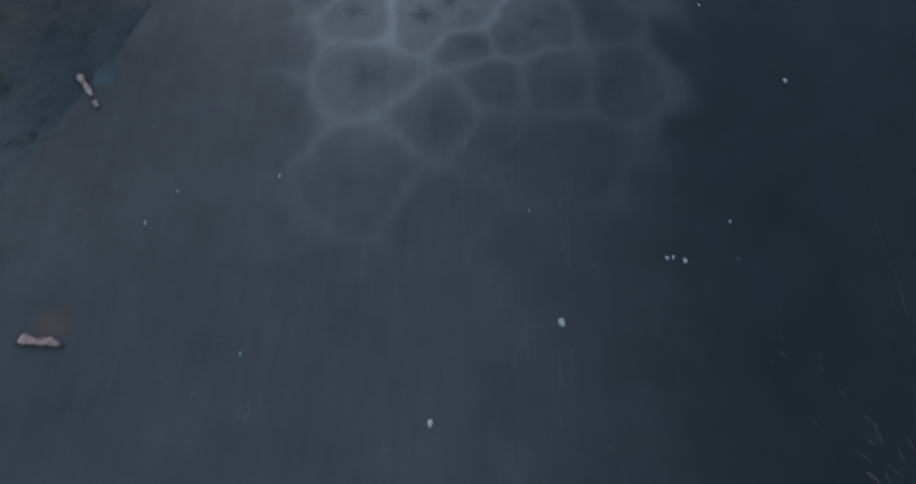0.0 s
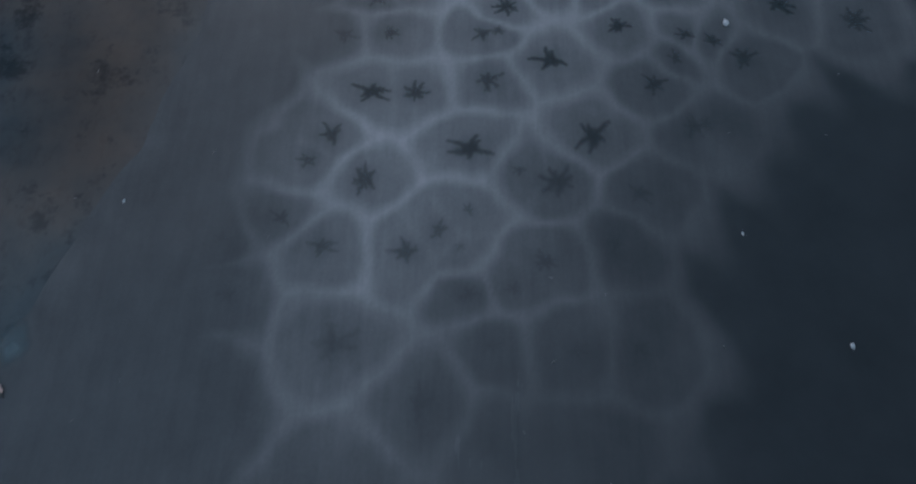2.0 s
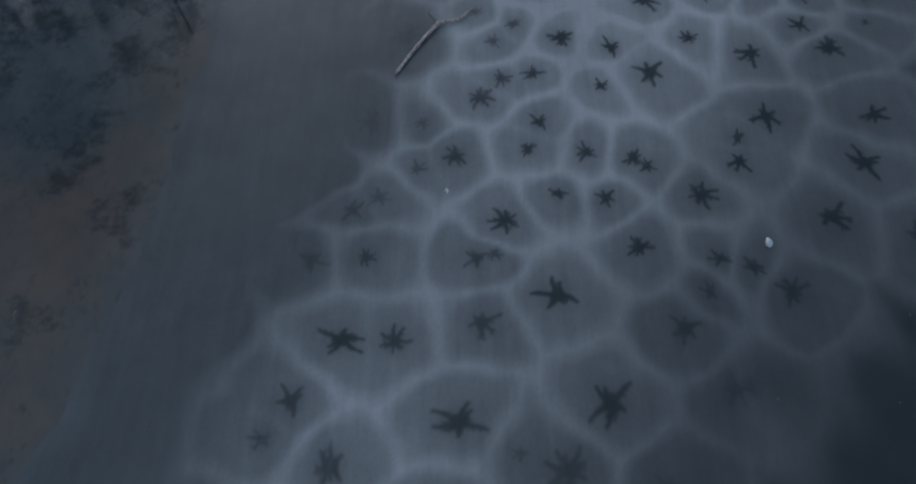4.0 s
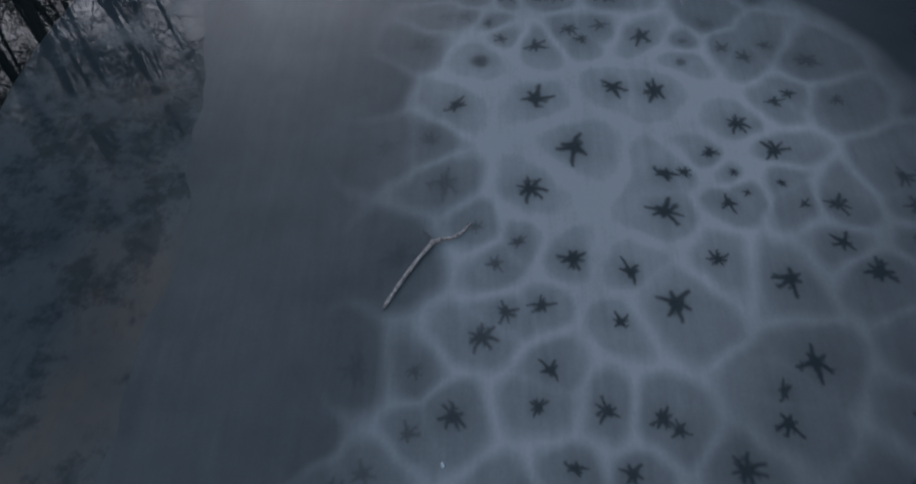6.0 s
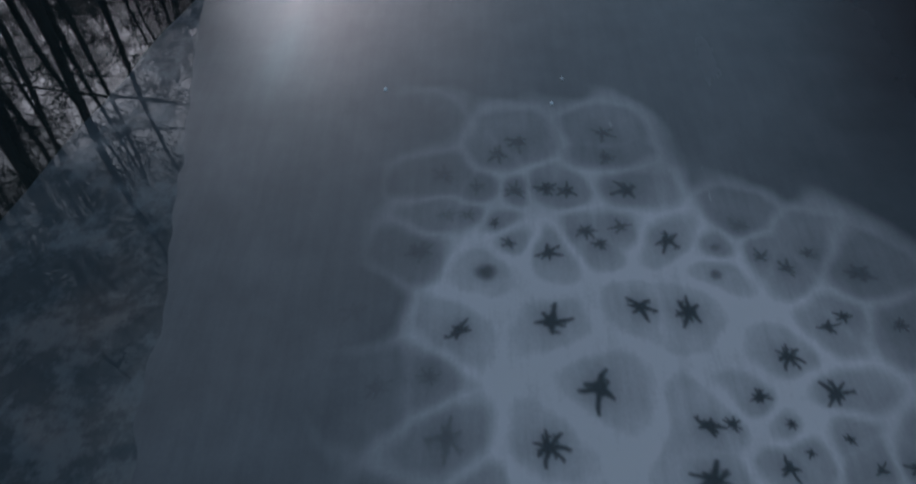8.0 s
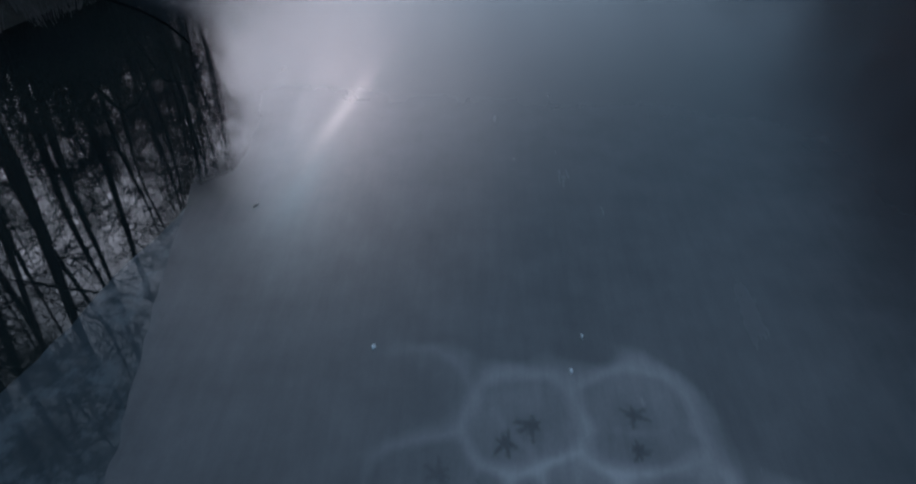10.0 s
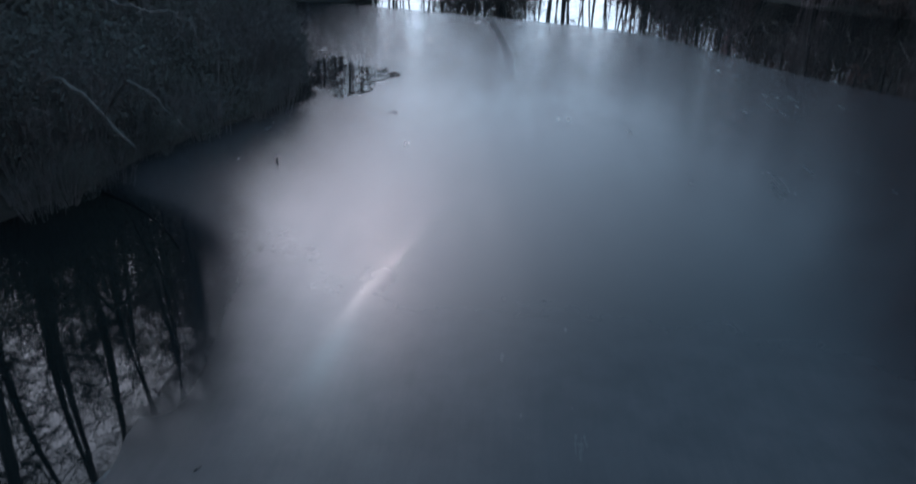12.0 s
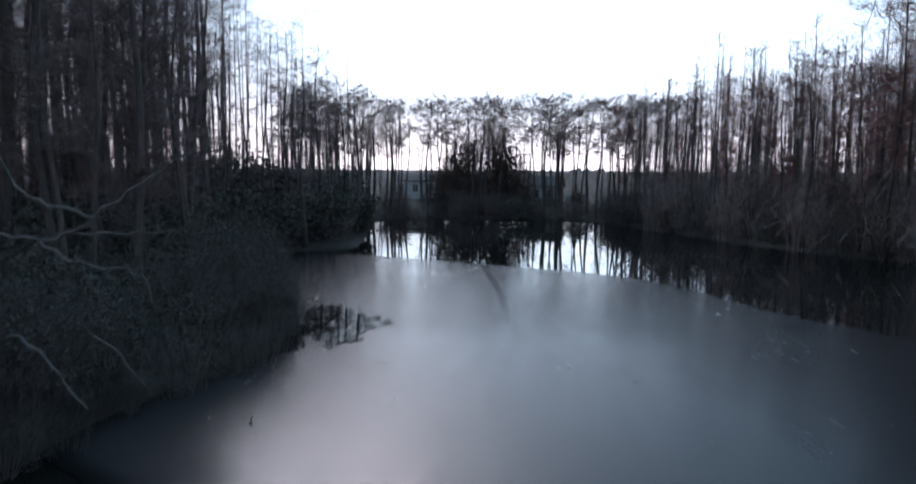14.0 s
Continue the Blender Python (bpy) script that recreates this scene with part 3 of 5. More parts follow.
def veil_fields(gx, gy):
    """Milkiness, with painted falloff, and star shade of the ice at arrays of places."""
    wx = 0.10 * np.sin(gx * 3.1 + gy * 1.7) + 0.05 * np.sin(gy * 6.3 - gx * 4.1) + 0.03 * np.sin(gx * 13 + gy * 9)
    wy = 0.10 * np.sin(gy * 2.7 - gx * 2.2) + 0.05 * np.sin(gx * 5.9 + gy * 3.3) + 0.03 * np.sin(gy * 12 - gx * 11)
    px, py = gx + 0.45 * wx, gy + 0.45 * wy
    dist, strength, room = [], [], []
    dark, split, cover = np.zeros(gx.shape), np.zeros(gx.shape), np.zeros(gx.shape)
    for stars in CELLS:
        each = []
        for x, y, r, s in stars:
            bulge = 0.5 * (r - 0.16) if r else 0.12
            away = np.hypot(px - x, py - y)
            each.append(away - bulge)
            cover += np.exp(-(away / 0.6) ** 2)
            if r:
                dark = np.maximum(dark, s * 0.30 * np.exp(-(np.hypot(gx - x, gy - y) / (0.8 * r)) ** 2))
        each = np.sort(np.stack(each), 0)
        dist.append(each[0])
        strength.append(max(s for *_, s in stars))
        room.append(min(math.hypot(x - a, y - b) for x, y, *_ in stars for other in CELLS if other is not stars for a, b, *_ in other))
        if len(stars) > 1:
            split = np.maximum(split, np.exp(-((each[1] - each[0]) / 0.06) ** 2) * (each[0] < 0.4))
    order = np.stack(dist)
    near = order.min(0)
    wide = np.exp(-11.0 * (order - near))
    share = wide.sum(0)
    power = (wide * np.array(strength)[:, None]).sum(0) / share
    wall = (wide * np.clip(np.array(room) / 0.85, 0.4, 1.0)[:, None]).sum(0) / share
    wide = np.clip(share - 1, 1e-6, None)
    # rounded cells: way to the neighbours with soft corners, and a largest radius
    gap = np.minimum(-np.log(wide) / 11.0, 1.8 * (0.64 - near))
    inner = smooth(gap, -0.01, 0.33 * wall)
    knots = np.clip(wide - 0.6, 0, 0.8)
    patchy = 0.5 + 0.25 * np.sin(gx * 1.9 + 2.3 * np.sin(gy * 0.9)) + 0.25 * np.sin(gy * 2.3 + 1.7 * np.sin(gx * 1.3))
    veil = 0.92 + 0.16 * patchy + 0.18 * knots - (0.31 + 0.05 * patchy) * inner - 0.10 * np.clip(1 - near / 0.36, 0, 1) + 0.06 * split * inner
    # past the outermost cells the milkiness dies away
    past = np.clip(near - 0.57, 0, None)
    filled = smooth(cover, 0.55, 1.25)
    veil = veil * np.maximum(filled, np.exp(-(past / (0.30 + 0.10 * np.sin(gx * 7 + gy * 5))) ** 2))
    # the grading along y and to the right is painted lens and reflection falloff
    fade = (0.68 + 0.26 * smooth(gy, -3.2, -0.2) + 0.26 * smooth(gy, 3.0, 7.5) - 0.14 * np.exp(-((gy - 2.9) / 1.2) ** 2) - 0.52 * smooth(gy + 0.75 * np.clip(gx - 2.4, 0, 2), 8.2, 10.8)) * (1 - 0.70 * smooth(gx + (4.5 - gy) * 0.5, 0.6, 4.2))
    rim_x = -1.7 - 1.0 * np.clip((5 - gy) / 3, 0, 1)
    fade = fade * (0.30 + 0.70 * smooth(gx, rim_x, rim_x + 1.9))
    veil = veil * power ** 0.6 * fade
    for x, y, long, lean, wide, much in WISPS:
        t = np.clip((py - y) / long, 0, 1)
        side = (px - x - lean * (py - y) + 0.05 * np.sin(py * 17 + x * 9)) / (wide * (1.1 - 0.8 * t))
        veil = np.maximum(veil, much * np.exp(-side ** 2) * (1 - t) * smooth(py, y - 0.3, y))
    return np.clip(veil, 0, 1), np.clip(dark * (0.3 + 0.7 * fade), 0, 0.9)


def ice_sheet_mesh():
    ys = np.concatenate([np.arange(-22, -4.4, 0.5), np.arange(-4.4, 13.2, 0.04), np.arange(13.2, 56.4, 0.45), [56.4]])
    u = np.concatenate([np.linspace(0, 0.49, 220), np.linspace(0.49, 1, 26)[1:]])
    rough_y = np.array([0.12 * wobble(0, y, 0.9) + 0.05 * wobble(3, y, 3.1) for y in ys])
    xl = curve_at(LEFT_EDGE, ys) + rough_y
    xr = np.maximum(curve_at(RIGHT_EDGE, ys) + 1.5 * rough_y, xl + 0.05)
    gx = xl[:, None] + u[None, :] * (xr - xl)[:, None]
    gy = np.repeat(ys[:, None], len(u), 1)
    h, w = gx.shape
    flat = (gx.ravel(), gy.ravel())
    veil, dark = np.zeros(h * w), np.zeros(h * w)
    sel = np.where((flat[0] < 6.5) & (flat[0] > -4) & (flat[1] > -4.4) & (flat[1] < 13.2))[0]
    for chunk in np.array_split(sel, 12):
        veil[chunk], dark[chunk] = veil_fields(flat[0][chunk], flat[1][chunk])
    # broad faint cloudiness, thinning towards the far bank
    # its darker right side stands in for reflected trees and lens falloff
    t = np.clip((3.1 + 0.27 * np.clip(flat[1], 0, None) - flat[0]) / 3.6, 0, 1)
    veil = np.maximum(veil, 0.19 * t * t * (3 - 2 * t) * np.clip((18.5 - flat[1]) / 7, 0.06, 1))
    # paler by the left bank, painted over its too dark reflection
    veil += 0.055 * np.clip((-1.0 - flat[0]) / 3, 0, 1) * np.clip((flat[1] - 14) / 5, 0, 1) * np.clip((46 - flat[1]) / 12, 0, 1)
    # paler far middle stands in for the sky's sheen on the ice
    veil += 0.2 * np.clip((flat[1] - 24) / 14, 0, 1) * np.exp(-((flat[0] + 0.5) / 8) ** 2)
    # a frosty rim along the margin
    rim = np.exp(-((gx - xl[:, None]) / 0.2) ** 2).ravel() * np.clip((4 - flat[1]) / 3, 0, 1)
    veil += 0.05 * rim * (0.5 + 0.5 * np.sin(flat[1] * 4.3 + 2 * np.sin(flat[1] * 1.7)))
    veil += 0.2 * np.exp(-((flat[0] + 4.02) ** 2 + (flat[1] + 0.42) ** 2) / 0.03)
    # soaked, clearing ice where it runs out into the open water
    away = (gx - xl[:, None]).ravel()
    wet = (1 - smooth(away, 0.05, 1.5)) * smooth(flat[1], 13.0, 15.5) * smooth(-flat[1], -26, -22)
    verts = np.stack([flat[0], flat[1], np.zeros(h * w)], -1)
    i = (np.arange(h - 1)[:, None] * w + np.arange(w - 1)).ravel()
    faces = np.stack([i, i + 1, i + w + 1, i + w], -1).tolist()
    # broken rim that goes down into the water
    ring = list(range(w)) + [r * w + w - 1 for r in range(1, h)] + [(h - 1) * w + c for c in range(w - 2, -1, -1)] + [r * w for r in range(h - 2, 0, -1)]
    low = verts[ring] - np.array([0, 0, 0.06])
    n0 = h * w
    for k in range(len(ring)):
        k2 = (k + 1) % len(ring)
        faces.append((ring[k2], ring[k], n0 + k, n0 + k2))
    me = bpy.data.meshes.new("ice_sheet")
    me.from_pydata(np.concatenate([verts, low]).tolist(), [], faces)
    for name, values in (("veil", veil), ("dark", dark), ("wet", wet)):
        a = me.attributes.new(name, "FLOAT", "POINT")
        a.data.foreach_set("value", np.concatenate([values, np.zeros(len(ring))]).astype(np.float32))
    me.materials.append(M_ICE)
    me.update()
    return me


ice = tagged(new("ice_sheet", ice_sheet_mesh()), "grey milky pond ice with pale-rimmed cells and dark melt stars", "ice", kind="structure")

THIN_EDGE = [(-14, -22), (-11.5, -12), (-9, -5), (-7.5, -1), (-6.5, 2), (-5.8, 5), (-5.25, 8), (-4.9, 9.9), (-4.75, 10.9), (-4.47, 12.0), (-3.95, 13.8), (-3.9, 14.3)]


def strip_mesh(name, ys, left, right, z, material, columns=8):
    verts, faces = [], []
    for y, a, b in zip(ys, left, right):
        for c in range(columns):
            verts.append((a + (b - a) * c / (columns - 1), y, z))
    for r in range(len(ys) - 1):
        for c in range(columns - 1):
            i = r * columns + c
            faces.append((i, i + 1, i + columns + 1, i + columns))
    n0 = len(verts)
    ring = list(range(columns)) + [r * columns + columns - 1 for r in range(1, len(ys))] + \
        [(len(ys) - 1) * columns + c for c in range(columns - 2, -1, -1)] + [r * columns for r in range(len(ys) - 2, 0, -1)]
    verts += [(verts[i][0], verts[i][1], z - 0.05) for i in ring]
    for k in range(len(ring)):
        k2 = (k + 1) % len(ring)
        faces.append((ring[k2], ring[k], n0 + k, n0 + k2))
    me = bpy.data.meshes.new(name)
    me.from_pydata(verts, [], faces)
    me.materials.append(material)
    return me


_ys = np.arange(-22, 14.2, 0.25)
_right = curve_at(LEFT_EDGE, _ys) + 0.3
_left = np.minimum(curve_at(THIN_EDGE, _ys) + np.array([0.10 * wobble(7, y, 0.8) + 0.04 * wobble(9, y, 3.0) for y in _ys]), _right - 0.05)
thin = tagged(new("ice_margin", strip_mesh("ice_margin", _ys, _left, _right, -0.008, M_THIN)),
              "thin clear dark ice beside the open water", "ice", kind="structure")


def star_mesh(seed, armed=True):
    """A melt hole: a ragged dark middle with a few uneven blunt arms, some of them forked, soft at the rim; or a plain round one."""
    rng = random.Random(seed)
    rods = []

    def arm(x, y, a, long, w):
        places = []
        for i in range(5):
            nx, ny = x + math.cos(a) * long / 5, y + math.sin(a) * long / 5
            rods.append((x, y, nx, ny, w * (1.0 - 0.13 * i) * rng.uniform(0.8, 1.2)))
            x, y, a = nx, ny, a + rng.uniform(-0.26, 0.26)
            places.append((x, y))
        return places, a

    count = rng.choice((5, 6, 6, 7, 8))
    for k in range(count if armed else 0):
        a = 2 * math.pi * (k + rng.uniform(-0.36, 0.36)) / count
        long = rng.choice((0.38, 0.5, 0.6, 0.75, 0.95))
        places, turned = arm(0.06 * math.cos(a), 0.06 * math.sin(a), a, long, rng.uniform(0.085, 0.135))
        if long > 0.55:
            for _ in range(rng.choice((0, 1, 2))):
                x, y = places[rng.choice((1, 2, 3))]
                arm(x, y, turned + rng.choice((-1, 1)) * rng.uniform(0.6, 1.2), rng.uniform(0.14, 0.3), 0.055)
    side = np.linspace(-1.35, 1.35, 46)
    gx, gy = np.meshgrid(side, side)
    gx, gy = gx + 0.035 * np.sin(gy * 11 + seed), gy + 0.035 * np.sin(gx * 12 + 2 * seed)
    far = np.hypot(gx, gy) - ((0.30 if armed else 0.55) + 0.04 * np.sin(3 * np.arctan2(gy, gx) + seed))
    for ax, ay, bx, by, w in rods:
        t = np.clip(((gx - ax) * (bx - ax) + (gy - ay) * (by - ay)) / ((bx - ax) ** 2 + (by - ay) ** 2), 0, 1)
        far = np.minimum(far, np.hypot(gx - ax - t * (bx - ax), gy - ay - t * (by - ay)) - w)
    core = smooth(-far, *((-0.07, 0.06) if armed else (-0.3, 0.3))).ravel()
    n = len(side)
    i = (np.arange(n - 1)[:, None] * n + np.arange(n - 1)).ravel()
    quads = np.stack([i, i + 1, i + n + 1, i + n], -1)
    quads = quads[core[quads].max(1) > 0]
    used, quads = np.unique(quads, return_inverse=True)
    me = bpy.data.meshes.new("melt_star")
    me.from_pydata(np.stack([gx.ravel(), gy.ravel(), 0.001 + 0 * core], -1)[used].tolist(), [], quads.reshape(-1, 4).tolist())
    at = me.attributes.new("core", "FLOAT", "POINT")
    at.data.foreach_set("value", core[used].astype(np.float32))
    me.materials.append(M_STAR)
    return me


STAR_MESHES = [star_mesh(s) for s in range(14)]
ROUND_HOLE = star_mesh(40, False)
ROUND_AT = ((0.24, 8.62), (2.65, 8.97), (2.58, 8.61))
_rng = random.Random(4)
for _i, _cell in enumerate(CELLS):
    for x, y, r, s in _cell:
        if r < 0.02:
            continue
        ob = part("melt_star", ROUND_HOLE if (x, y) in ROUND_AT else STAR_MESHES[_rng.randrange(14)], ice, "dark branching melt hole in the ice")
        ob.matrix_basis = Matrix.LocRotScale((x, y, 0.002), Euler((0, 0, _rng.uniform(0, 6.28))), (r * _rng.uniform(1.0, 1.25), r * _rng.uniform(0.85, 1.05), 1.0))
        clear = 0.6 if (x, y) in ROUND_AT else 1.0
        ob.color = (clear * min(0.82, 0.10 + s * s * 0.75) * min(1.0, max(0.3, 0.4 + (y + 0.5) / 5.5)), 0, 0, 1)

# a patch of open meltwater off the shrub bank
def pool_mesh():
    """Many ragged little pools that run into each other, thinning out from the bank."""
    rng = random.Random(21)
    v, f = [], []
    for k in range(64):
        out = rng.random() ** 1.5
        cx, cy = 3.0 * out + rng.uniform(-0.15, 0.15), rng.uniform(-1, 1) * 3.6 * (1 - 0.6 * out)
        rx, ry = rng.uniform(0.12, 0.42) * (1.3 - 0.8 * out), rng.uniform(0.25, 0.9) * (1.3 - 0.7 * out)
        base, seed = len(v), rng.uniform(0, 50)
        v.append((cx, cy, 0.0003 * k))
        for q in range(26):
            w = 2 * math.pi * q / 26
            c, s = math.cos(w), math.sin(w)
            r = 1 + 0.5 * wobble(c, s, 1.7, seed) + 0.5 * wobble(c, s, 5.0, seed + 9)
            v.append((cx + rx * r * c, cy + ry * r * s, 0.0003 * k))
            f.append((base, base + 1 + q, base + 1 + (q + 1) % 26))
    me = bpy.data.meshes.new("meltwater_pool")
    me.from_pydata(v, [], f)
    me.materials.append(M_POOL)
    return me


pool = tagged(new("meltwater_pool", pool_mesh()), "ragged patch of dark meltwater on the ice by the bank", "puddle", kind="structure")
pool.location = (-7.3, 33.8, 0.004)


# ---- trees ----
def bare_tree(seed, height, rbase, limbs, first, spread, twig_mat, fine=1.15, lean=0.045, subs=9):
    """A tall bare swamp tree: straight tapered trunk, rising limbs and a crown of fine twigs."""
    rng = random.Random(seed)
    ob = new("bare_tree")
    ax, ay = rng.uniform(-lean, lean), rng.uniform(-lean, lean)
    bend = [Vector((ax * z + 0.2 * math.sin(z * 0.5 + seed), ay * z + 0.2 * math.cos(z * 0.43 + seed), z)) for z in np.linspace(0, height, 12)]
    bend[0] = Vector((bend[0].x, bend[0].y, -0.4))
    radii = [rbase * (1.45 if i == 0 else 1.0) * (1 - 0.88 * i / 11) for i in range(12)]
    b = Build()
    b.tube(bend, radii, 7)
    lim, tw = b, Build()
    jig = lambda a, lo, hi: Vector((rng.uniform(-a, a), rng.uniform(-a, a), rng.uniform(lo, hi)))
    for k in range(limbs):
        f = first + (1 - first) * (k + rng.random()) / limbs
        i = min(int(f * 11), 10)
        p = bend[i].lerp(bend[i + 1], f * 11 - i)
        w = rng.uniform(0, 6.28)
        length = spread * (0.5 + 0.7 * rng.random()) * (0.34 + 0.78 * math.exp(-((f - 0.84) / 0.24) ** 2))
        d = Vector((math.cos(w), math.sin(w), rng.uniform(0.1, 0.85) * (1.15 - 0.6 * f))).normalized()
        side = Vector((-d.y, d.x, 0)) * rng.uniform(-0.15, 0.15)
        pts = [p + d * length * t + (Vector((0, 0, 0.16)) + side) * (length * t * t) for t in (0, 0.35, 0.7, 1)]
        r0 = rbase * 0.22 * (1.1 - 0.7 * f)
        lim.tube(pts, [r0, r0 * 0.7, r0 * 0.42, r0 * 0.15], 3, False)
        for j in range(subs):
            t = 0.18 + 0.82 * (j + rng.random()) / subs
            q = pts[0].lerp(pts[3], t)
            e = (d * 0.7 + jig(1.0, -0.35, 0.55)).normalized()
            q2 = q + e * length * rng.uniform(0.28, 0.55)
            tw.blade(q, q2, 0.022 * fine)
            for _ in range(4):
                g = (e + jig(0.9, -0.5, 0.7)).normalized()
                s = q.lerp(q2, rng.uniform(0.15, 1.0))
                s2 = s + g * rng.uniform(0.35, 0.85)
                tw.blade(s, s2, 0.015 * fine)
                for _m in range(2 + (k % 2)):
                    u = s.lerp(s2, rng.uniform(0.25, 0.9))
                    tw.blade(u, u + (g + jig(0.9, -0.4, 0.8)).normalized() * rng.uniform(0.2, 0.5), 0.011 * fine)
    part("trunk", b.mesh("trunk", M_BARK), ob)
    tagged(part("crown", tw.mesh("crown", twig_mat), ob), kind="stuff")
    return ob


def leafy_shrub(seed, width, height, leaves, size, material, stems=7):
    """An evergreen shrub: stems from the base and leaves in uneven lobes."""
    rng = random.Random(seed)
    ob = new("evergreen_shrub")
    st, lf = Build(), Build()
    lobes = []
    for k in range(stems):
        w, r = rng.uniform(0, 6.28), rng.uniform(0.1, 0.85)
        c = Vector((math.cos(w) * r * width * 0.5, math.sin(w) * r * width * 0.5, height * rng.uniform(0.14, 0.86)))
        st.tube([Vector((c.x * 0.15, c.y * 0.15, -0.3)), Vector((c.x * 0.5, c.y * 0.5, c.z * 0.5)), c], [0.045, 0.03, 0.012], 5, False)
        lobes.append((c, width * rng.uniform(0.2, 0.34), height * rng.uniform(0.14, 0.28)))
    for _ in range(leaves):
        c, rw, rh = rng.choice(lobes)
        d = Vector((rng.gauss(0, 1), rng.gauss(0, 1), rng.gauss(0, 1))).normalized()
        rad = rng.random() ** 0.4 * rng.uniform(0.75, 1.15)
        p = c + Vector((d.x * rw, d.y * rw, d.z * rh)) * rad
        p.z = max(p.z, 0.02)
        e = (d + Vector((rng.uniform(-1, 1), rng.uniform(-1, 1), rng.uniform(-0.8, 0.8)))).normalized()
        lf.leaf(p, e, Vector((rng.uniform(-1, 1), rng.uniform(-1, 1), 1)).normalized(), size * rng.uniform(0.7, 1.4), size * rng.uniform(0.4, 0.7))
    part("stem", st.mesh("stem", M_BARK), ob)
    tagged(part("foliage", lf.mesh("foliage", material, False), ob), kind="stuff")
    return ob


def brush(seed, width, height, stems, material):
    """A leafless thicket bush: many thin arching stems with side twigs."""
    rng = random.Random(seed)
    b = Build()
    tw = b
    for k in range(stems):
        w, r = rng.uniform(0, 6.28), rng.random() ** 0.5 * width * 0.5
        tip = Vector((math.cos(w) * r, math.sin(w) * r, height * rng.uniform(0.55, 1.0)))
        foot = Vector((tip.x * 0.6 + rng.uniform(-0.3, 0.3), tip.y * 0.6 + rng.uniform(-0.3, 0.3), -0.25))
        pts = [foot, foot.lerp(tip, 0.6) + Vector((rng.uniform(-0.2, 0.2), rng.uniform(-0.2, 0.2), 0.1)), tip + Vector((tip.x * 0.25, tip.y * 0.25, -0.25))]
        b.tube(pts, [0.018, 0.012, 0.004], 3, False)
        for j in range(22):
            t = rng.uniform(0.15, 1.0)
            p = pts[0].lerp(pts[1], t * 2) if t < 0.5 else pts[1].lerp(pts[2], t * 2 - 1)
            g = Vector((rng.uniform(-1, 1), rng.uniform(-1, 1), rng.uniform(-0.6, 0.9))).normalized()
            tw.blade(p, p + g * rng.uniform(0.2, 0.65) * height / 2.4, 0.014)
    return new("bare_brush", b.mesh("bare_brush", material))


def at_ground(x, y, turn, sx, sz, lower=0.0):
    z = float(land_height(np.array([x]), np.array([y]))[0])
    return Matrix.LocRotScale((x, y, max(z, WATER_Z) - lower), Euler((0, 0, turn)), (sx, sx, sz))


def place(proto, m):
    ob = copy_thing(proto, m)
    ob.matrix_basis = m
    return ob


def scatter(rng, protos, inside, box, count, gap, smin, smax, taken):
    """Stand copies of the prototypes at random places of a stretch of land, some distance apart."""
    made = tries = 0
    while made < count and tries < count * 40:
        tries += 1
        x, y = rng.uniform(box[0], box[2]), rng.uniform(box[1], box[3])
        d = float(pond_depth(np.array([x]), np.array([y]))[0])
        if not inside(x, y, d) or any((x - a) ** 2 + (y - b) ** 2 < gap * gap for a, b in taken):
            continue
        taken.append((x, y))
        s = rng.uniform(smin, smax)
        place(rng.choice(protos), at_ground(x, y, rng.uniform(0, 6.28), s * rng.uniform(0.85, 1.1), s))
        made += 1


TALL = [tagged(bare_tree(10 + k, 16.5, (0.15, 0.20, 0.11, 0.17)[k], (27, 30, 26, 30)[k], (0.28, 0.2, 0.36, 0.18)[k], 3.2, M_TWIG, 1.2), "tall bare grey-barked tree on the pond bank",
               "tree", "trees round the pond") for k in range(4)]
SPARSE = [tagged(bare_tree(20 + k, 16.0, (0.17, 0.21)[k], (22, 24)[k], (0.3, 0.24)[k], 3.4, M_DARKTWIG, 1.3, 0.05, 6), "tall sparse bare tree leaning over the open water",
                 "tree", "trees round the pond") for k in range(2)]
RUSTY = [tagged(bare_tree(30 + k, 16.0, (0.13, 0.16)[k], 32, 0.26, 2.9, M_RUST, 2.3), "tall bare tree with russet twigs on the pond bank", "tree", "trees round the pond") for k in range(2)]
SLIM = [tagged(bare_tree(50 + k, 12.6, (0.13, 0.16, 0.20)[k], (20, 22, 24)[k], (0.58, 0.54, 0.48)[k], 2.7, M_TWIG, 1.9, 0.045, 7), "slender bare tree with a flat twiggy crown at the far shore", "tree",
               "trees at the far shore") for k in range(3)]
SHRUBS = [tagged(leafy_shrub(70 + k, (3.6, 4.4, 3.0)[k], (3.2, 4.4, 2.4)[k], (2600, 3200, 1800)[k], 0.085, M_LEAF, (12, 15, 9)[k]), "dense dark evergreen shrub on the bank", "shrub",
                 "shrubs on the bank") for k in range(3)]
FAR_SHRUBS = [tagged(leafy_shrub(80 + k, (3.6, 4.4)[k], (3.0, 4.2)[k], 1100, 0.26, M_LEAF, (12, 15)[k]), "dense dark evergreen shrub on the far bank", "shrub",
                     "shrubs on the bank") for k in range(2)]
BROWN_SHRUBS = [tagged(leafy_shrub(84 + k, (3.4, 4.2)[k], (3.2, 4.6)[k], 1500, 0.17, M_BROWNLEAF, (14, 17)[k]), "dense grey-brown winter shrub on the far bank", "shrub",
                       "shrubs on the bank") for k in range(2)]
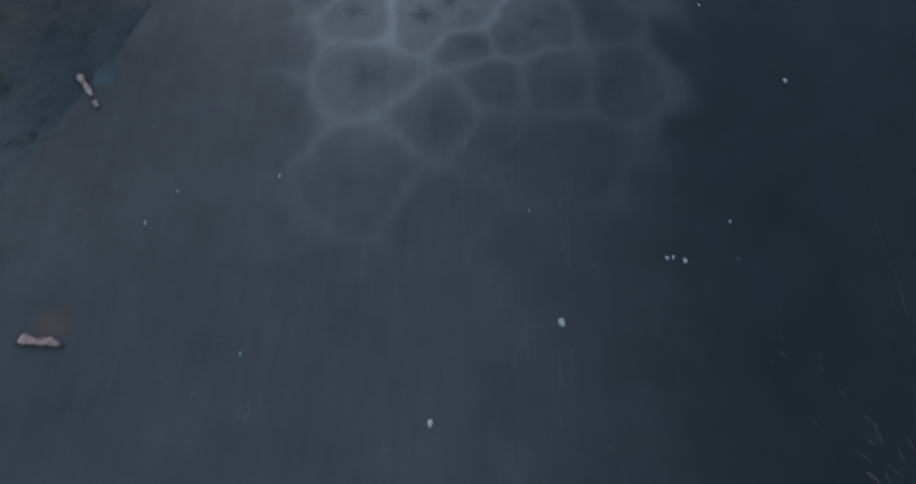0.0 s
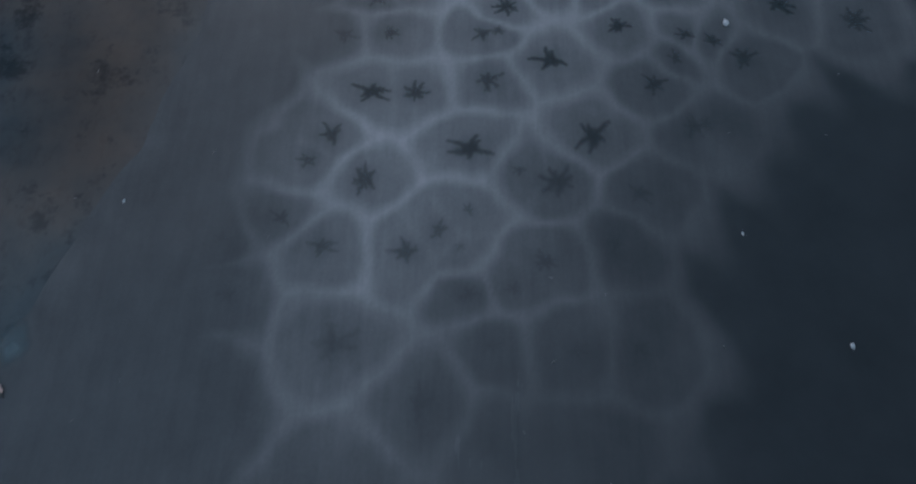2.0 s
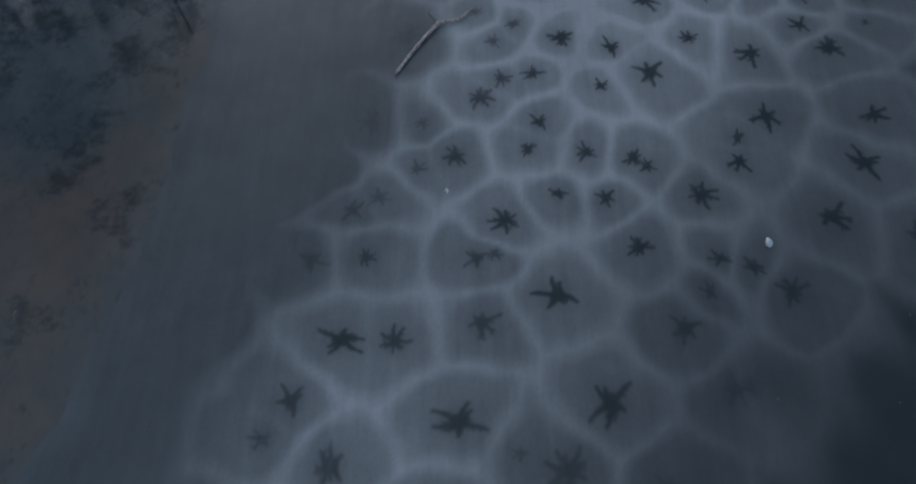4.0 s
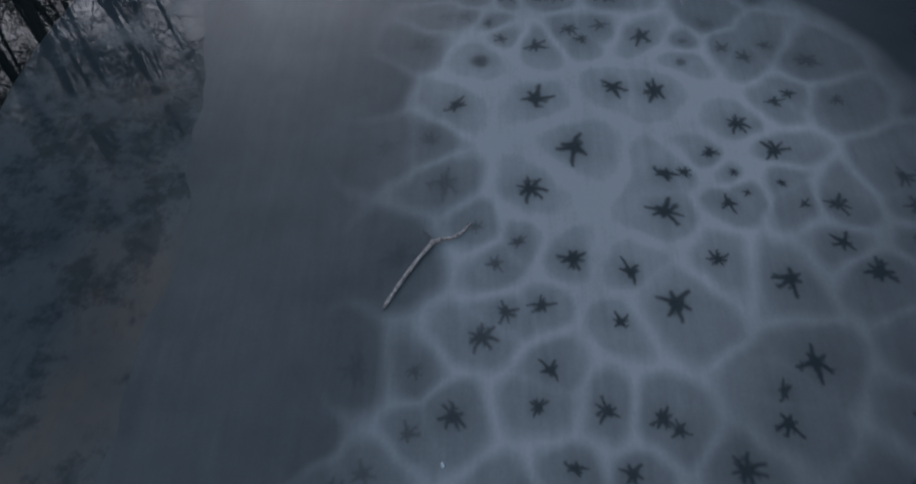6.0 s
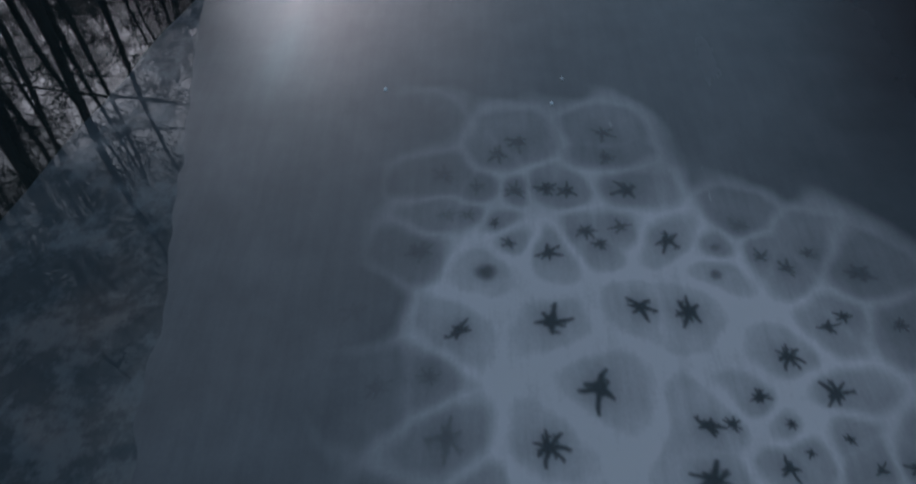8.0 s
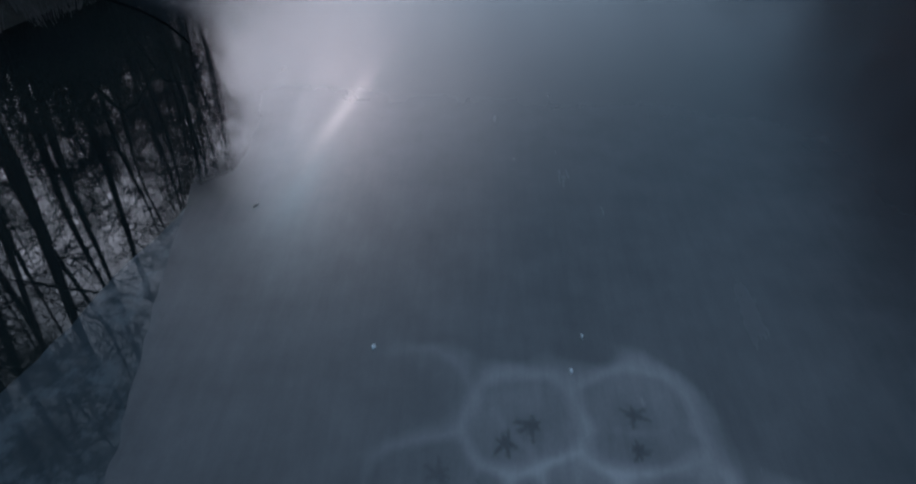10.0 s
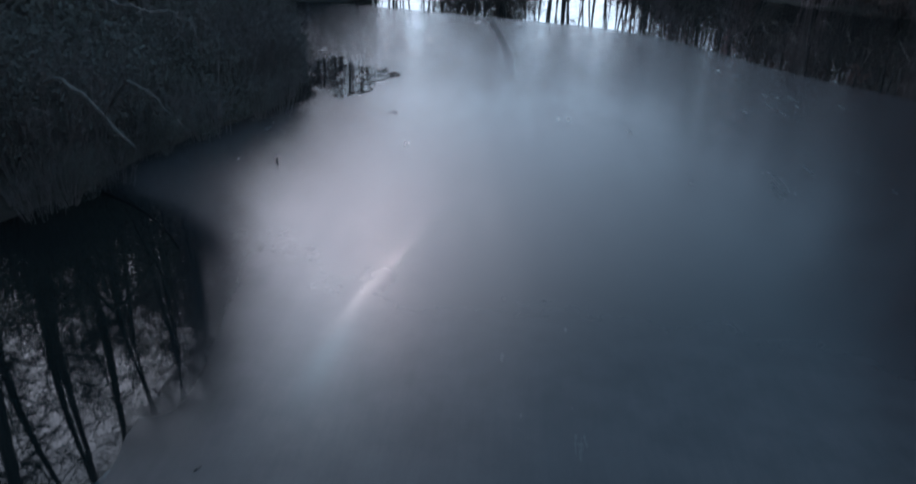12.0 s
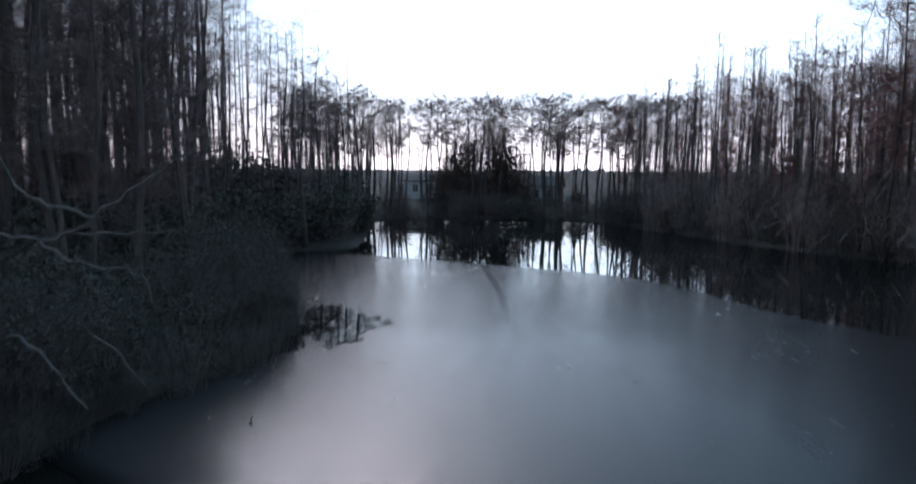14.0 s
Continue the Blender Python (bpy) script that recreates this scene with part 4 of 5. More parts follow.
BRUSHES = [tagged(brush(90 + k, (2.6, 3.4, 3.0)[k], (2.2, 3.2, 4.4)[k], 40, (M_BRUSH, M_DARKTWIG, M_TWIG)[k]), "leafless tangled brush on the bank", "bush", "brush on the bank") for k in range(3)]
EVERGREEN = [tagged(leafy_shrub(120 + k, 7.4, 9.4, 4800, 0.30, M_BROWNLEAF, 26), "big dark brownish leafy tree at the far shore", "tree") for k in range(2)]
for _e in EVERGREEN:
    _e.name = "leafy_tree"

rng = random.Random(11)
taken = []
left_bank = lambda x, y, d: d > 3.4 and x < -6
scatter(rng, SPARSE + TALL[2:3], lambda x, y, d: d > 3.0 and x < -12.6, (-22, 14, -9, 30), 26, 1.2, 1.12, 1.42, taken)
scatter(rng, TALL[2:3] + SPARSE[:1], lambda x, y, d: 0.7 < d < 4.5, (-16, 9, -10, 21.0), 11, 1.5, 0.95, 1.15, taken)
scatter(rng, TALL, left_bank, (-26, 27, -9, 38), 26, 1.1, 0.78, 0.95, taken)
scatter(rng, TALL, left_bank, (-28, 38, -9, 54), 50, 1.0, 1.0, 1.22, taken)
scatter(rng, SPARSE, lambda x, y, d: d > 1.0, (-24, -14, -12.5, 18), 26, 1.7, 0.85, 1.15, taken)
scatter(rng, TALL + SLIM, lambda x, y, d: d > 0.4 and x < -11 and x > -20, (-20, 54, -10, 74), 20, 1.5, 0.72, 0.98, taken)
scatter(rng, SLIM, lambda x, y, d: d > 0.5 and y > 60, (-28, 89, 20, 98), 82, 0.8, 0.92, 1.07, taken)
scatter(rng, TALL + RUSTY * 4, lambda x, y, d: d > 0.7 and x > 9, (10, 58, 38, 88), 52, 1.2, 0.62, 0.84, taken)
scatter(rng, TALL[:2] + RUSTY * 3, lambda x, y, d: d > 0.9 and x > 9, (18, 30, 36, 58), 60, 1.1, 1.0, 1.4, taken)
# unseen trees, added so that their reflection darkens the ice to the right
scatter(rng, TALL, lambda x, y, d: d > 1.0 and x > 15, (17, -14, 28, 30), 18, 1.6, 1.0, 1.25, taken)

low = []
scatter(rng, [SHRUBS[2], BRUSHES[1], SHRUBS[0]], lambda x, y, d: -0.45 < d < 0.3 and x < -5, (-14, 17, -5, 50), 50, 0.5, 0.34, 0.52, low)
scatter(rng, [SHRUBS[0], SHRUBS[2], BRUSHES[1]], lambda x, y, d: -0.4 < d < 1.6 and x < -5, (-16, 14, -6, 50), 62, 0.7, 0.42, 1.0, low)
scatter(rng, SHRUBS + BRUSHES[1:2], lambda x, y, d: 1.4 < d < 3.6 and x < -5, (-16, 16, -6, 50), 34, 1.0, 0.75, 1.0, low)
scatter(rng, FAR_SHRUBS + BRUSHES[1:2], lambda x, y, d: 3.4 < d < 9 and x < -5, (-20, 20, -6, 56), 40, 1.3, 0.9, 1.3, low)
scatter(rng, FAR_SHRUBS + BRUSHES[:1], lambda x, y, d: 0.0 < d < 6 and x < -9, (-24, 50, -9, 74), 30, 1.1, 0.8, 1.2, low)
scatter(rng, FAR_SHRUBS + BRUSHES[1:], lambda x, y, d: 2.0 < d < 14 and x < -9, (-28, 50, -9, 84), 30, 1.6, 1.2, 2.0, low)
scatter(rng, BRUSHES[1:], lambda x, y, d: 2.5 < d < 10 and x > 9, (9, 26, 44, 92), 48, 1.6, 1.2, 2.1, low)
scatter(rng, BRUSHES, lambda x, y, d: 0.2 < d < 6, (-20, -10, -11, 18), 24, 1.3, 0.8, 1.3, low)
scatter(rng, BRUSHES[:1] * 4 + BRUSHES[2:] + FAR_SHRUBS[:1], lambda x, y, d: -0.3 < d < 5 and y > 84, (-30, 84, 22, 98), 96, 0.9, 0.55, 0.9, low)
scatter(rng, BRUSHES[2:] * 2 + BRUSHES[:1] * 2 + BRUSHES[1:2], lambda x, y, d: -0.3 < d < 4 and x > 9, (9, 22, 40, 90), 70, 0.9, 0.8, 1.4, low)
scatter(rng, BROWN_SHRUBS, lambda x, y, d: -0.2 < d < 5 and x > 9, (9, 26, 36, 90), 46, 1.2, 0.6, 1.15, low)
for x, y, s in ((-9.6, 94, 0.6), (-7.6, 95.5, 0.8), (-5.4, 94.5, 0.92), (-3.0, 95.5, 0.93), (-0.9, 94.2, 0.82), (1.2, 95, 0.6)):
    place(EVERGREEN[int(abs(x)) % 2], at_ground(x, y, x * 2, s * 0.9, s))


def far_woods():
    """The woods behind the banks: too many thin trunks and twigs to count."""
    rng = random.Random(77)
    trunks, twigs, thicket = Build(), Build(), Build()
    # the stand at x 19, mostly unseen, is there to darken the ice's reflection
    stands = ((-52, 36, -22, 92, 190), (-50, 92, -14, 125, 50), (-34, 104, 30, 130, 46), (14, 56, 44, 98, 220), (19, -16, 46, 62, 320), (-60, -80, 70, -44, 50))
    for x0, y0, x1, y1, count in stands:
        for _ in range(count):
            x, y = rng.uniform(x0, x1), rng.uniform(y0, y1)
            d = float(pond_depth(np.array([x]), np.array([y]))[0])
            if d < 2.5 or (y > 100 and -22 < x < 8 and abs(x + 0.17 * y - 3.5) < 1.3):
                continue
            h = rng.uniform(8, 13.0) if y > 96 else rng.uniform(17, 24) if x < -20 and y > 46 else rng.uniform(10, 14) if x < -20 else rng.uniform(12.5, 17.5)
            z = float(land_height(np.array([x]), np.array([y]))[0])
            top = Vector((x + rng.uniform(-0.5, 0.5), y + rng.uniform(-0.5, 0.5), z + h))
            foot = Vector((x, y, z - 0.3))
            trunks.tube([foot, foot.lerp(top, 0.5) + Vector((rng.uniform(-0.2, 0.2), 0, 0)), top], [rng.uniform(0.08, 0.14), 0.07, 0.02], 5, False)
            for _k in range(90):
                t = rng.random() ** 0.75 * 0.78 + 0.22
                p = foot.lerp(top, t)
                g = Vector((rng.uniform(-1, 1), rng.uniform(-1, 1), rng.uniform(-0.1, 0.8))).normalized()
                q = p + g * rng.uniform(0.9, 2.8) * (1.25 - 0.45 * t)
                twigs.blade(p, q, 0.04)
                for _m in range(2):
                    s = p.lerp(q, rng.uniform(0.3, 0.95))
                    twigs.blade(s, s + Vector((rng.uniform(-1, 1), rng.uniform(-1, 1), rng.uniform(-0.3, 0.9))) * 0.8, 0.026)
            for _k in range(70):
                p = Vector((x + rng.uniform(-4, 4), y + rng.uniform(-4, 4), z + rng.choice((0.2, 0.8, 1.6, 2.6, 4.0)) * rng.uniform(0.3, 1.3)))
                g = Vector((rng.uniform(-1, 1), rng.uniform(-1, 1), rng.uniform(0.3, 1.5))).normalized()
                # far understory takes the paler brush colour in place of distance haze
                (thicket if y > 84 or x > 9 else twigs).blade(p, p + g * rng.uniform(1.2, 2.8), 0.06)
    for _ in range(22000):
        x, y = rng.uniform(-120, 120), rng.uniform(132, 215)
        hump = max(0.4, 2.0 + 3.4 * wobble(x, y, 0.03) + 2 * wobble(x, y, 0.11, 3.0))
        p = Vector((x, y, 0.6 + hump * rng.random()))
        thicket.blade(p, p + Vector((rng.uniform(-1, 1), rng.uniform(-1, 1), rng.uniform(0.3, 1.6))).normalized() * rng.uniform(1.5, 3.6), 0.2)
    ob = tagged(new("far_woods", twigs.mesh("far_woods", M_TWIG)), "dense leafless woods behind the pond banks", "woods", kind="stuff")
    tagged(part("thicket", thicket.mesh("thicket", M_BRUSH), ob, "dry brush under the trees, paled to stand in for haze"), kind="stuff")
    tagged(part("trunks", trunks.mesh("trunks", M_BARK), ob), kind="stuff")
    return ob


far_woods()


def distant_ridge():
    """The uneven edge of more woods far behind the pond."""
    v, f = [], []
    n = 2400
    for k in range(n + 1):
        w = 2 * math.pi * k / n
        c, s = math.cos(w), math.sin(w)
        h = 4.2 + 2.4 * wobble(c, s, 5.0) + 2.6 * wobble(c, s, 19.0, 2.0) + 3.2 * wobble(c, s, 70.0, 4.0) + 2.2 * wobble(c, s, 310.0, 6.0)
        for r, z in ((212, -1.0), (215, 0.55 * h), (219, h), (232, 0.8 * h), (236, -1.0)):
            v.append((r * c, 30 + r * s, z))
    for k in range(n):
        for i in range(4):
            q = k * 5 + i
            f.append((q, q + 1, q + 6, q + 5))
    me = bpy.data.meshes.new("backdrop")
    me.from_pydata(v, [], f)
    # same paler colour, again standing in for haze
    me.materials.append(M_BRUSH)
    return tagged(new("backdrop", me), "distant low line of leafless woods", "woods", kind="structure")


distant_ridge()

# the prototypes stand among the others
for _k, _p in enumerate(TALL):
    _p.matrix_basis = at_ground(-24 - 2 * _k, 30 + 5 * _k, 0.5 * _k, 1, 1)
for _k, _p in enumerate(SPARSE):
    _p.matrix_basis = at_ground(-20 - 3 * _k, 8 + 7 * _k, 0.5 * _k, 1, 1)
for _k, _p in enumerate(RUSTY):
    _p.matrix_basis = at_ground(32 + 2 * _k, 60 + 4 * _k, 0.4, 1, 1)
for _k, _p in enumerate(SLIM):
    _p.matrix_basis = at_ground(-12 + 9 * _k, 108, 0.4, 1, 1)
for _k, _p in enumerate(SHRUBS):
    _p.matrix_basis = at_ground(-10.6 - _k, 22.5 + 3.3 * _k, 0.4, 1, 1)
for _k, _p in enumerate(FAR_SHRUBS):
    _p.matrix_basis = at_ground(-16 - 1.5 * _k, 52 + 3.3 * _k, 0.4, 1, 1)
for _k, _p in enumerate(BROWN_SHRUBS):
    _p.matrix_basis = at_ground(27 + 1.5 * _k, 60 + 3 * _k, 0.4, 1, 1)
for _k, _p in enumerate(BRUSHES):
    _p.matrix_basis = at_ground(-14 - 2 * _k, 24 + 4 * _k, 0.4, 1, 1)
for _k, _p in enumerate(EVERGREEN):
    _p.matrix_basis = at_ground(-6.2 + 3.8 * _k, 98.0, 0.4, 0.8, 0.95)

# ---- things lying on the ice ----
def stick():
    ob = tagged(new("fallen_stick"), "pale crooked fallen branch lying on the ice", "branch")
    b = Build()
    pts = [Vector(p) for p in ((-0.65, 5.35, 0.022), (-0.61, 5.43, 0.026), (-0.565, 5.51, 0.024), (-0.53, 5.58, 0.03), (-0.485, 5.66, 0.027), (-0.425, 5.76, 0.033),
                                      (-0.365, 5.86, 0.031), (-0.285, 5.975, 0.035), (-0.21, 6.08, 0.036))]
    b.tube(pts, [0.013, 0.020, 0.015, 0.021, 0.016, 0.022, 0.017, 0.019, 0.026], 8)
    part("stem", b.mesh("stem", M_STICK), ob)
    b = Build()
    b.tube([Vector(p) for p in ((-0.215, 6.07, 0.036), (-0.14, 6.105, 0.033), (-0.03, 6.12, 0.03), (0.06, 6.19, 0.028), (0.15, 6.30, 0.022))],
           [0.020, 0.015, 0.015, 0.012, 0.008], 7)
    part("fork", b.mesh("fork", M_STICK), ob)
    b = Build()
    b.tube([Vector(p) for p in ((-0.21, 6.075, 0.036), (-0.27, 6.14, 0.04), (-0.33, 6.22, 0.03))], [0.012, 0.008, 0.004], 6)
    part("twig_stub", b.mesh("twig_stub", M_BARK), ob)
    return ob



def curled_leaf(points, radius):
    """A dry leaf rolled along its rib, widest at both ends, with dark tips, lying on the ice."""
    rng = random.Random(len(points))
    ob = tagged(new("curled_leaf"), "dry curled pinkish-brown leaf lying on the ice", "leaf", "dead leaves on the ice")
    b = Build()
    points = [Vector(p) for p in points]
    axis = points[-1] - points[0]
    side = axis.cross(Vector((0, 0, 1))).normalized()
    rows, steps = 9, 4 * (len(points) - 1)
    for i in range(steps + 1):
        k, f = divmod(i / 4, 1)
        p = points[int(k)].lerp(points[min(int(k) + 1, len(points) - 1)], f)
        t = i / steps
        w = radius * (0.5 + 0.55 * abs(math.cos(math.pi * t)) ** 0.7) * (0.35 + 0.65 * min(1, 6 * min(t, 1 - t))) * rng.uniform(0.78, 1.2)
        for k in range(rows):
            a = -0.4 + 3.9 * k / (rows - 1)
            b.v.append(p + side * math.cos(a) * w + Vector((0, 0, w + math.sin(a) * w * 0.9 * rng.uniform(0.85, 1.1))))
    for i in range(steps):
        for k in range(rows - 1):
            q = i * rows + k
            b.f.append((q, q + 1, q + rows + 1, q + rows))
    n = len(b.v)
    b.v += [p + Vector((0, 0, 0.004)) for p in b.v]
    b.f += [tuple(n + i for i in reversed(q)) for q in list(b.f)]
    part("blade", b.mesh("blade", M_DRYLEAF, False), ob)
    for p, way in ((points[0], -1), (points[-1], 1)):
        b = Build()
        d = axis.normalized() * way
        b.tube([p - d * 0.01 + Vector((0, 0, 0.006)), p + d * 0.022 + side * 0.012 + Vector((0, 0, 0.012)), p + d * 0.045 - side * 0.008 + Vector((0, 0, 0.004))],
               [radius * 0.42, radius * 0.5, radius * 0.16], 7)
        part("tip", b.mesh("tip", M_DARKTWIG), ob, "dark leaf tip")
    return ob


def soft_patch(x, y, wide, long, material, label):
    """A soft-edged flat patch in the ice beside a leaf."""
    v, f, core = [(0, 0, 0)], [], [1.0]
    ring = 28
    for r, c in ((0.45, 0.9), (0.78, 0.5), (1.0, 0.0)):
        for k in range(ring):
            w = 2 * math.pi * k / ring
            q = r * (1 + 0.3 * wobble(math.cos(w), math.sin(w), 1.4, x) + 0.14 * wobble(math.cos(w), math.sin(w), 5.0, y))
            v.append((q * wide * math.cos(w), q * long * math.sin(w), 0))
            core.append(c)
    f += [(0, 1 + k, 1 + (k + 1) % ring) for k in range(ring)]
    for i in range(2):
        for k in range(ring):
            q, s = 1 + i * ring, (k + 1) % ring
            f.append((q + k, q + ring + k, q + ring + s, q + s))
    me = bpy.data.meshes.new("soft_patch")
    me.from_pydata(v, [], f)
    a = me.attributes.new("core", "FLOAT", "POINT")
    a.data.foreach_set("value", np.array(core, np.float32))
    me.materials.append(material)
    part("soft_patch", me, ice, label).location = (x, y, 0.003)


def crumb(x, y, size, seed, material=None):
    """A small uneven lump of frost or bark."""
    rng = random.Random(seed)
    b = Build()
    ring = 7
    for z, r in ((0.0, 0.8), (0.35, 1.0), (0.75, 0.6)):
        for k in range(ring):
            w = 2 * math.pi * k / ring
            q = r * rng.uniform(0.7, 1.2) * size
            b.v.append(Vector((q * math.cos(w), q * math.sin(w) * 1.4, z * size)))
    b.v.append(Vector((0, 0, 0.95 * size)))
    for i in range(2):
        for k in range(ring):
            q, s = i * ring, (k + 1) % ring
            b.f.append((q + k, q + s, q + ring + s, q + ring + k))
    b.f += [(2 * ring + k, 2 * ring + (k + 1) % ring, 3 * ring) for k in range(ring)]
    b.f.append(tuple(range(ring - 1, -1, -1)))
    ob = tagged(new("ice_crumb", b.mesh("ice_crumb", material or M_FROST)), "small white crumb of frost on the ice", "ice crumb", "crumbs on the ice")
    ob.location = (x, y, 0.001)
    return ob


def ground_speck(points, radius, material, label, category, name):
    b = Build()
    b.tube([Vector(p) for p in points], [radius * (1 - 0.5 * i / (len(points) - 1)) for i in range(len(points))], 6)
    return tagged(new(name, b.mesh(name, material)), label, category)


def pale_streaks():
    """Pale feathery streaks on the dark ice near its margin."""
    rng = random.Random(31)
    b = Build()
    for k in range(26):
        t = rng.random()
        p = Vector((3.05 + 0.95 * t + rng.uniform(-0.25, 0.25), -3.5 - 1.2 * t + rng.uniform(-0.3, 0.3), 0.002))
        d = Vector((rng.uniform(0.0, 0.06), -rng.uniform(0.02, 0.07), 0)) * (0.5 + t)
        b.tube([p - d, p + Vector((rng.uniform(-0.01, 0.01), 0, 0.002)), p + d], [0.002, rng.uniform(0.005, 0.014), 0.002], 4)
    line = [Vector((4.14 + 0.012 * k + 0.015 * math.sin(k * 1.7), -1.95 - 0.17 * k, 0.002)) for k in range(8)]
    b.tube(line, [0.001, 0.002, 0.003, 0.002, 0.004, 0.003, 0.005, 0.002], 4)
    return tagged(new("pale_streaks", b.mesh("pale_streaks", M_STREAK)), "pale feathery streaks on the dark ice", "frost", kind="stuff")


stick()
pale_streaks()
soft_patch(-3.96, -0.46, 0.15, 0.24, M_SLUSH, "pale bluish slush beside a leaf")
# this one is painted glow on the ice
soft_patch(-3.72, -3.38, 0.20, 0.22, M_ORANGE_TINT, "orange glow painted on the ice beside a leaf")
curled_leaf([(-4.24, -0.50, 0), (-4.19, -0.56, 0.004), (-4.13, -0.63, 0.006), (-4.08, -0.70, 0.004), (-4.03, -0.77, 0)], 0.035)
curled_leaf([(-3.98, -0.85, 0), (-3.95, -0.88, 0.003), (-3.93, -0.92, 0)], 0.025)
curled_leaf([(-3.98, -3.56, 0), (-3.90, -3.55, 0.006), (-3.80, -3.57, 0.004), (-3.70, -3.56, 0.006), (-3.60, -3.58, 0)], 0.042)
for k, (x, y, s) in enumerate(((0.98, -3.25, 0.034), (2.03, -2.56, 0.020), (2.09, -2.55, 0.016), (2.20, -2.58, 0.022), (3.57, -0.35, 0.024), (-0.20, -4.21, 0.028), (2.97, 3.40, 0.038),
                               (-0.06, 3.92, 0.022), (2.76, 0.76, 0.015), (-3.29, 1.00, 0.018), (-1.85, -1.73, 0.016), (-3.11, -2.31, 0.014), (-2.86, -1.94, 0.012), (-1.95, -3.62, 0.014),
                               (2.70, -2.14, 0.014), (0.70, -2.07, 0.012), (-1.02, 11.55, 0.03), (1.27, 11.79, 0.022), (1.10, 11.29, 0.025))):
    crumb(x, y, s, k)
ground_speck([(-5.48, 24.40, -0.1), (-5.47, 24.41, 0.06), (-5.42, 24.38, 0.14)], 0.035, M_DARKTWIG, "dark broken twig stub standing out of the ice", "twig", "twig_stub")
ground_speck([(-2.99, 14.06, 0.01), (-2.96, 14.10, 0.02), (-2.94, 14.14, 0.012)], 0.011, M_BARK, "short dark twig lying on the ice", "twig", "twig")


def specks():
    """Tiny flecks of frost and bark strewn over the ice near its margin."""
    rng = random.Random(9)
    b = Build()
    for _ in range(56):
        x, y = rng.uniform(-4, 4.8), rng.uniform(-6, 3)
        d = Vector((rng.uniform(-1, 1), rng.uniform(-1, 1), 0)).normalized() * rng.uniform(0.006, 0.028)
        p = Vector((x, y, 0.003))
        b.tube([p - d, p + Vector((0, 0, 0.003)), p + d], [0.0015, 0.0035, 0.0015], 4)
    return tagged(new("frost_flecks", b.mesh("frost_flecks", M_FLECK)), "fine frost flecks strewn over the dark ice", "frost", kind="stuff")


specks()
puddle = tagged(new("meltwater_pool", pool.data), "small bright wet spot on the ice", "puddle", kind="structure")
puddle.matrix_basis = Matrix.LocRotScale((-3.50, 29.35, 0.004), Euler((0, 0, 1.1)), (0.07, 0.05, 0.3))


def crack():
    """A dark refrozen seam that runs from the open water into the ice."""
    pts = [(-1.66, 51.0, 0.44), (-1.3, 48.5, 0.28), (-0.83, 45.0, 0.22), (-0.5, 42.4, 0.22), (-0.27, 40.2, 0.26), (-0.1, 38.0, 0.24), (0.01, 35.0, 0.16)]
    v, f, core = [], [], []
    for x, y, w in pts:
        for s, c in ((-1, 0.0), (-0.35, 0.8), (0.35, 0.8), (1, 0.0)):
            v.append((x + s * w, y, 0.004))
            core.append(c * min(1.0, (y - 35.0) / 9.0) * 0.42)
    for i in range(len(pts) - 1):
        for k in range(3):
            q = i * 4 + k
            f.append((q, q + 1, q + 5, q + 4))
    me = bpy.data.meshes.new("seam")
    me.from_pydata(v, [], f)
    a = me.attributes.new("core", "FLOAT", "POINT")
    a.data.foreach_set("value", np.array(core, np.float32))
    me.materials.append(M_SEAM)
    part("seam", me, ice, "dark refrozen seam in the ice")


crack()


# ---- pale branches over the near bank ----
def branch(name, label, *runs):
    ob = tagged(new(name), label, "branch")
    for i, (r0, r1, *pts) in enumerate(runs):
        b = Build()
        pts = [Vector(p) for p in pts]
        knotty, rng = [], random.Random(11 + i)
        for p, q in zip(pts, pts[1:]):
            for f in (0.0, 0.34, 0.67):
                knotty.append(p.lerp(q, f) + Vector((rng.uniform(-1, 1), rng.uniform(-1, 1), rng.uniform(-1, 1))) * (0.035 if f else 0.01))
        knotty.append(pts[-1])
        b.tube(knotty, [(r0 + (r1 - r0) * k / (len(knotty) - 1)) * rng.uniform(0.7, 1.3) for k in range(len(knotty))], 6)
        part("stem" if i == 0 else "side_branch", b.mesh("stem", M_PALE), ob)
        rng = random.Random(i + 3)
        b = Build()
        for p, q in zip(pts[1:], pts[2:] + [pts[-1]]):
            for _ in range(3):
                g = ((q - pts[0]).normalized() + Vector((rng.uniform(-1, 1), rng.uniform(-1, 1), rng.uniform(-0.6, 0.8))) * 0.9).normalized()
                b.spike(p, p + g * rng.uniform(0.25, 0.7), 0.006)
        tagged(part("twig_spray", b.mesh("twig_spray", M_PALE), ob), kind="stuff")
    return ob


place(TALL[1], at_ground(-15.5, 17.2, 1.0, 1.0, 1.0))
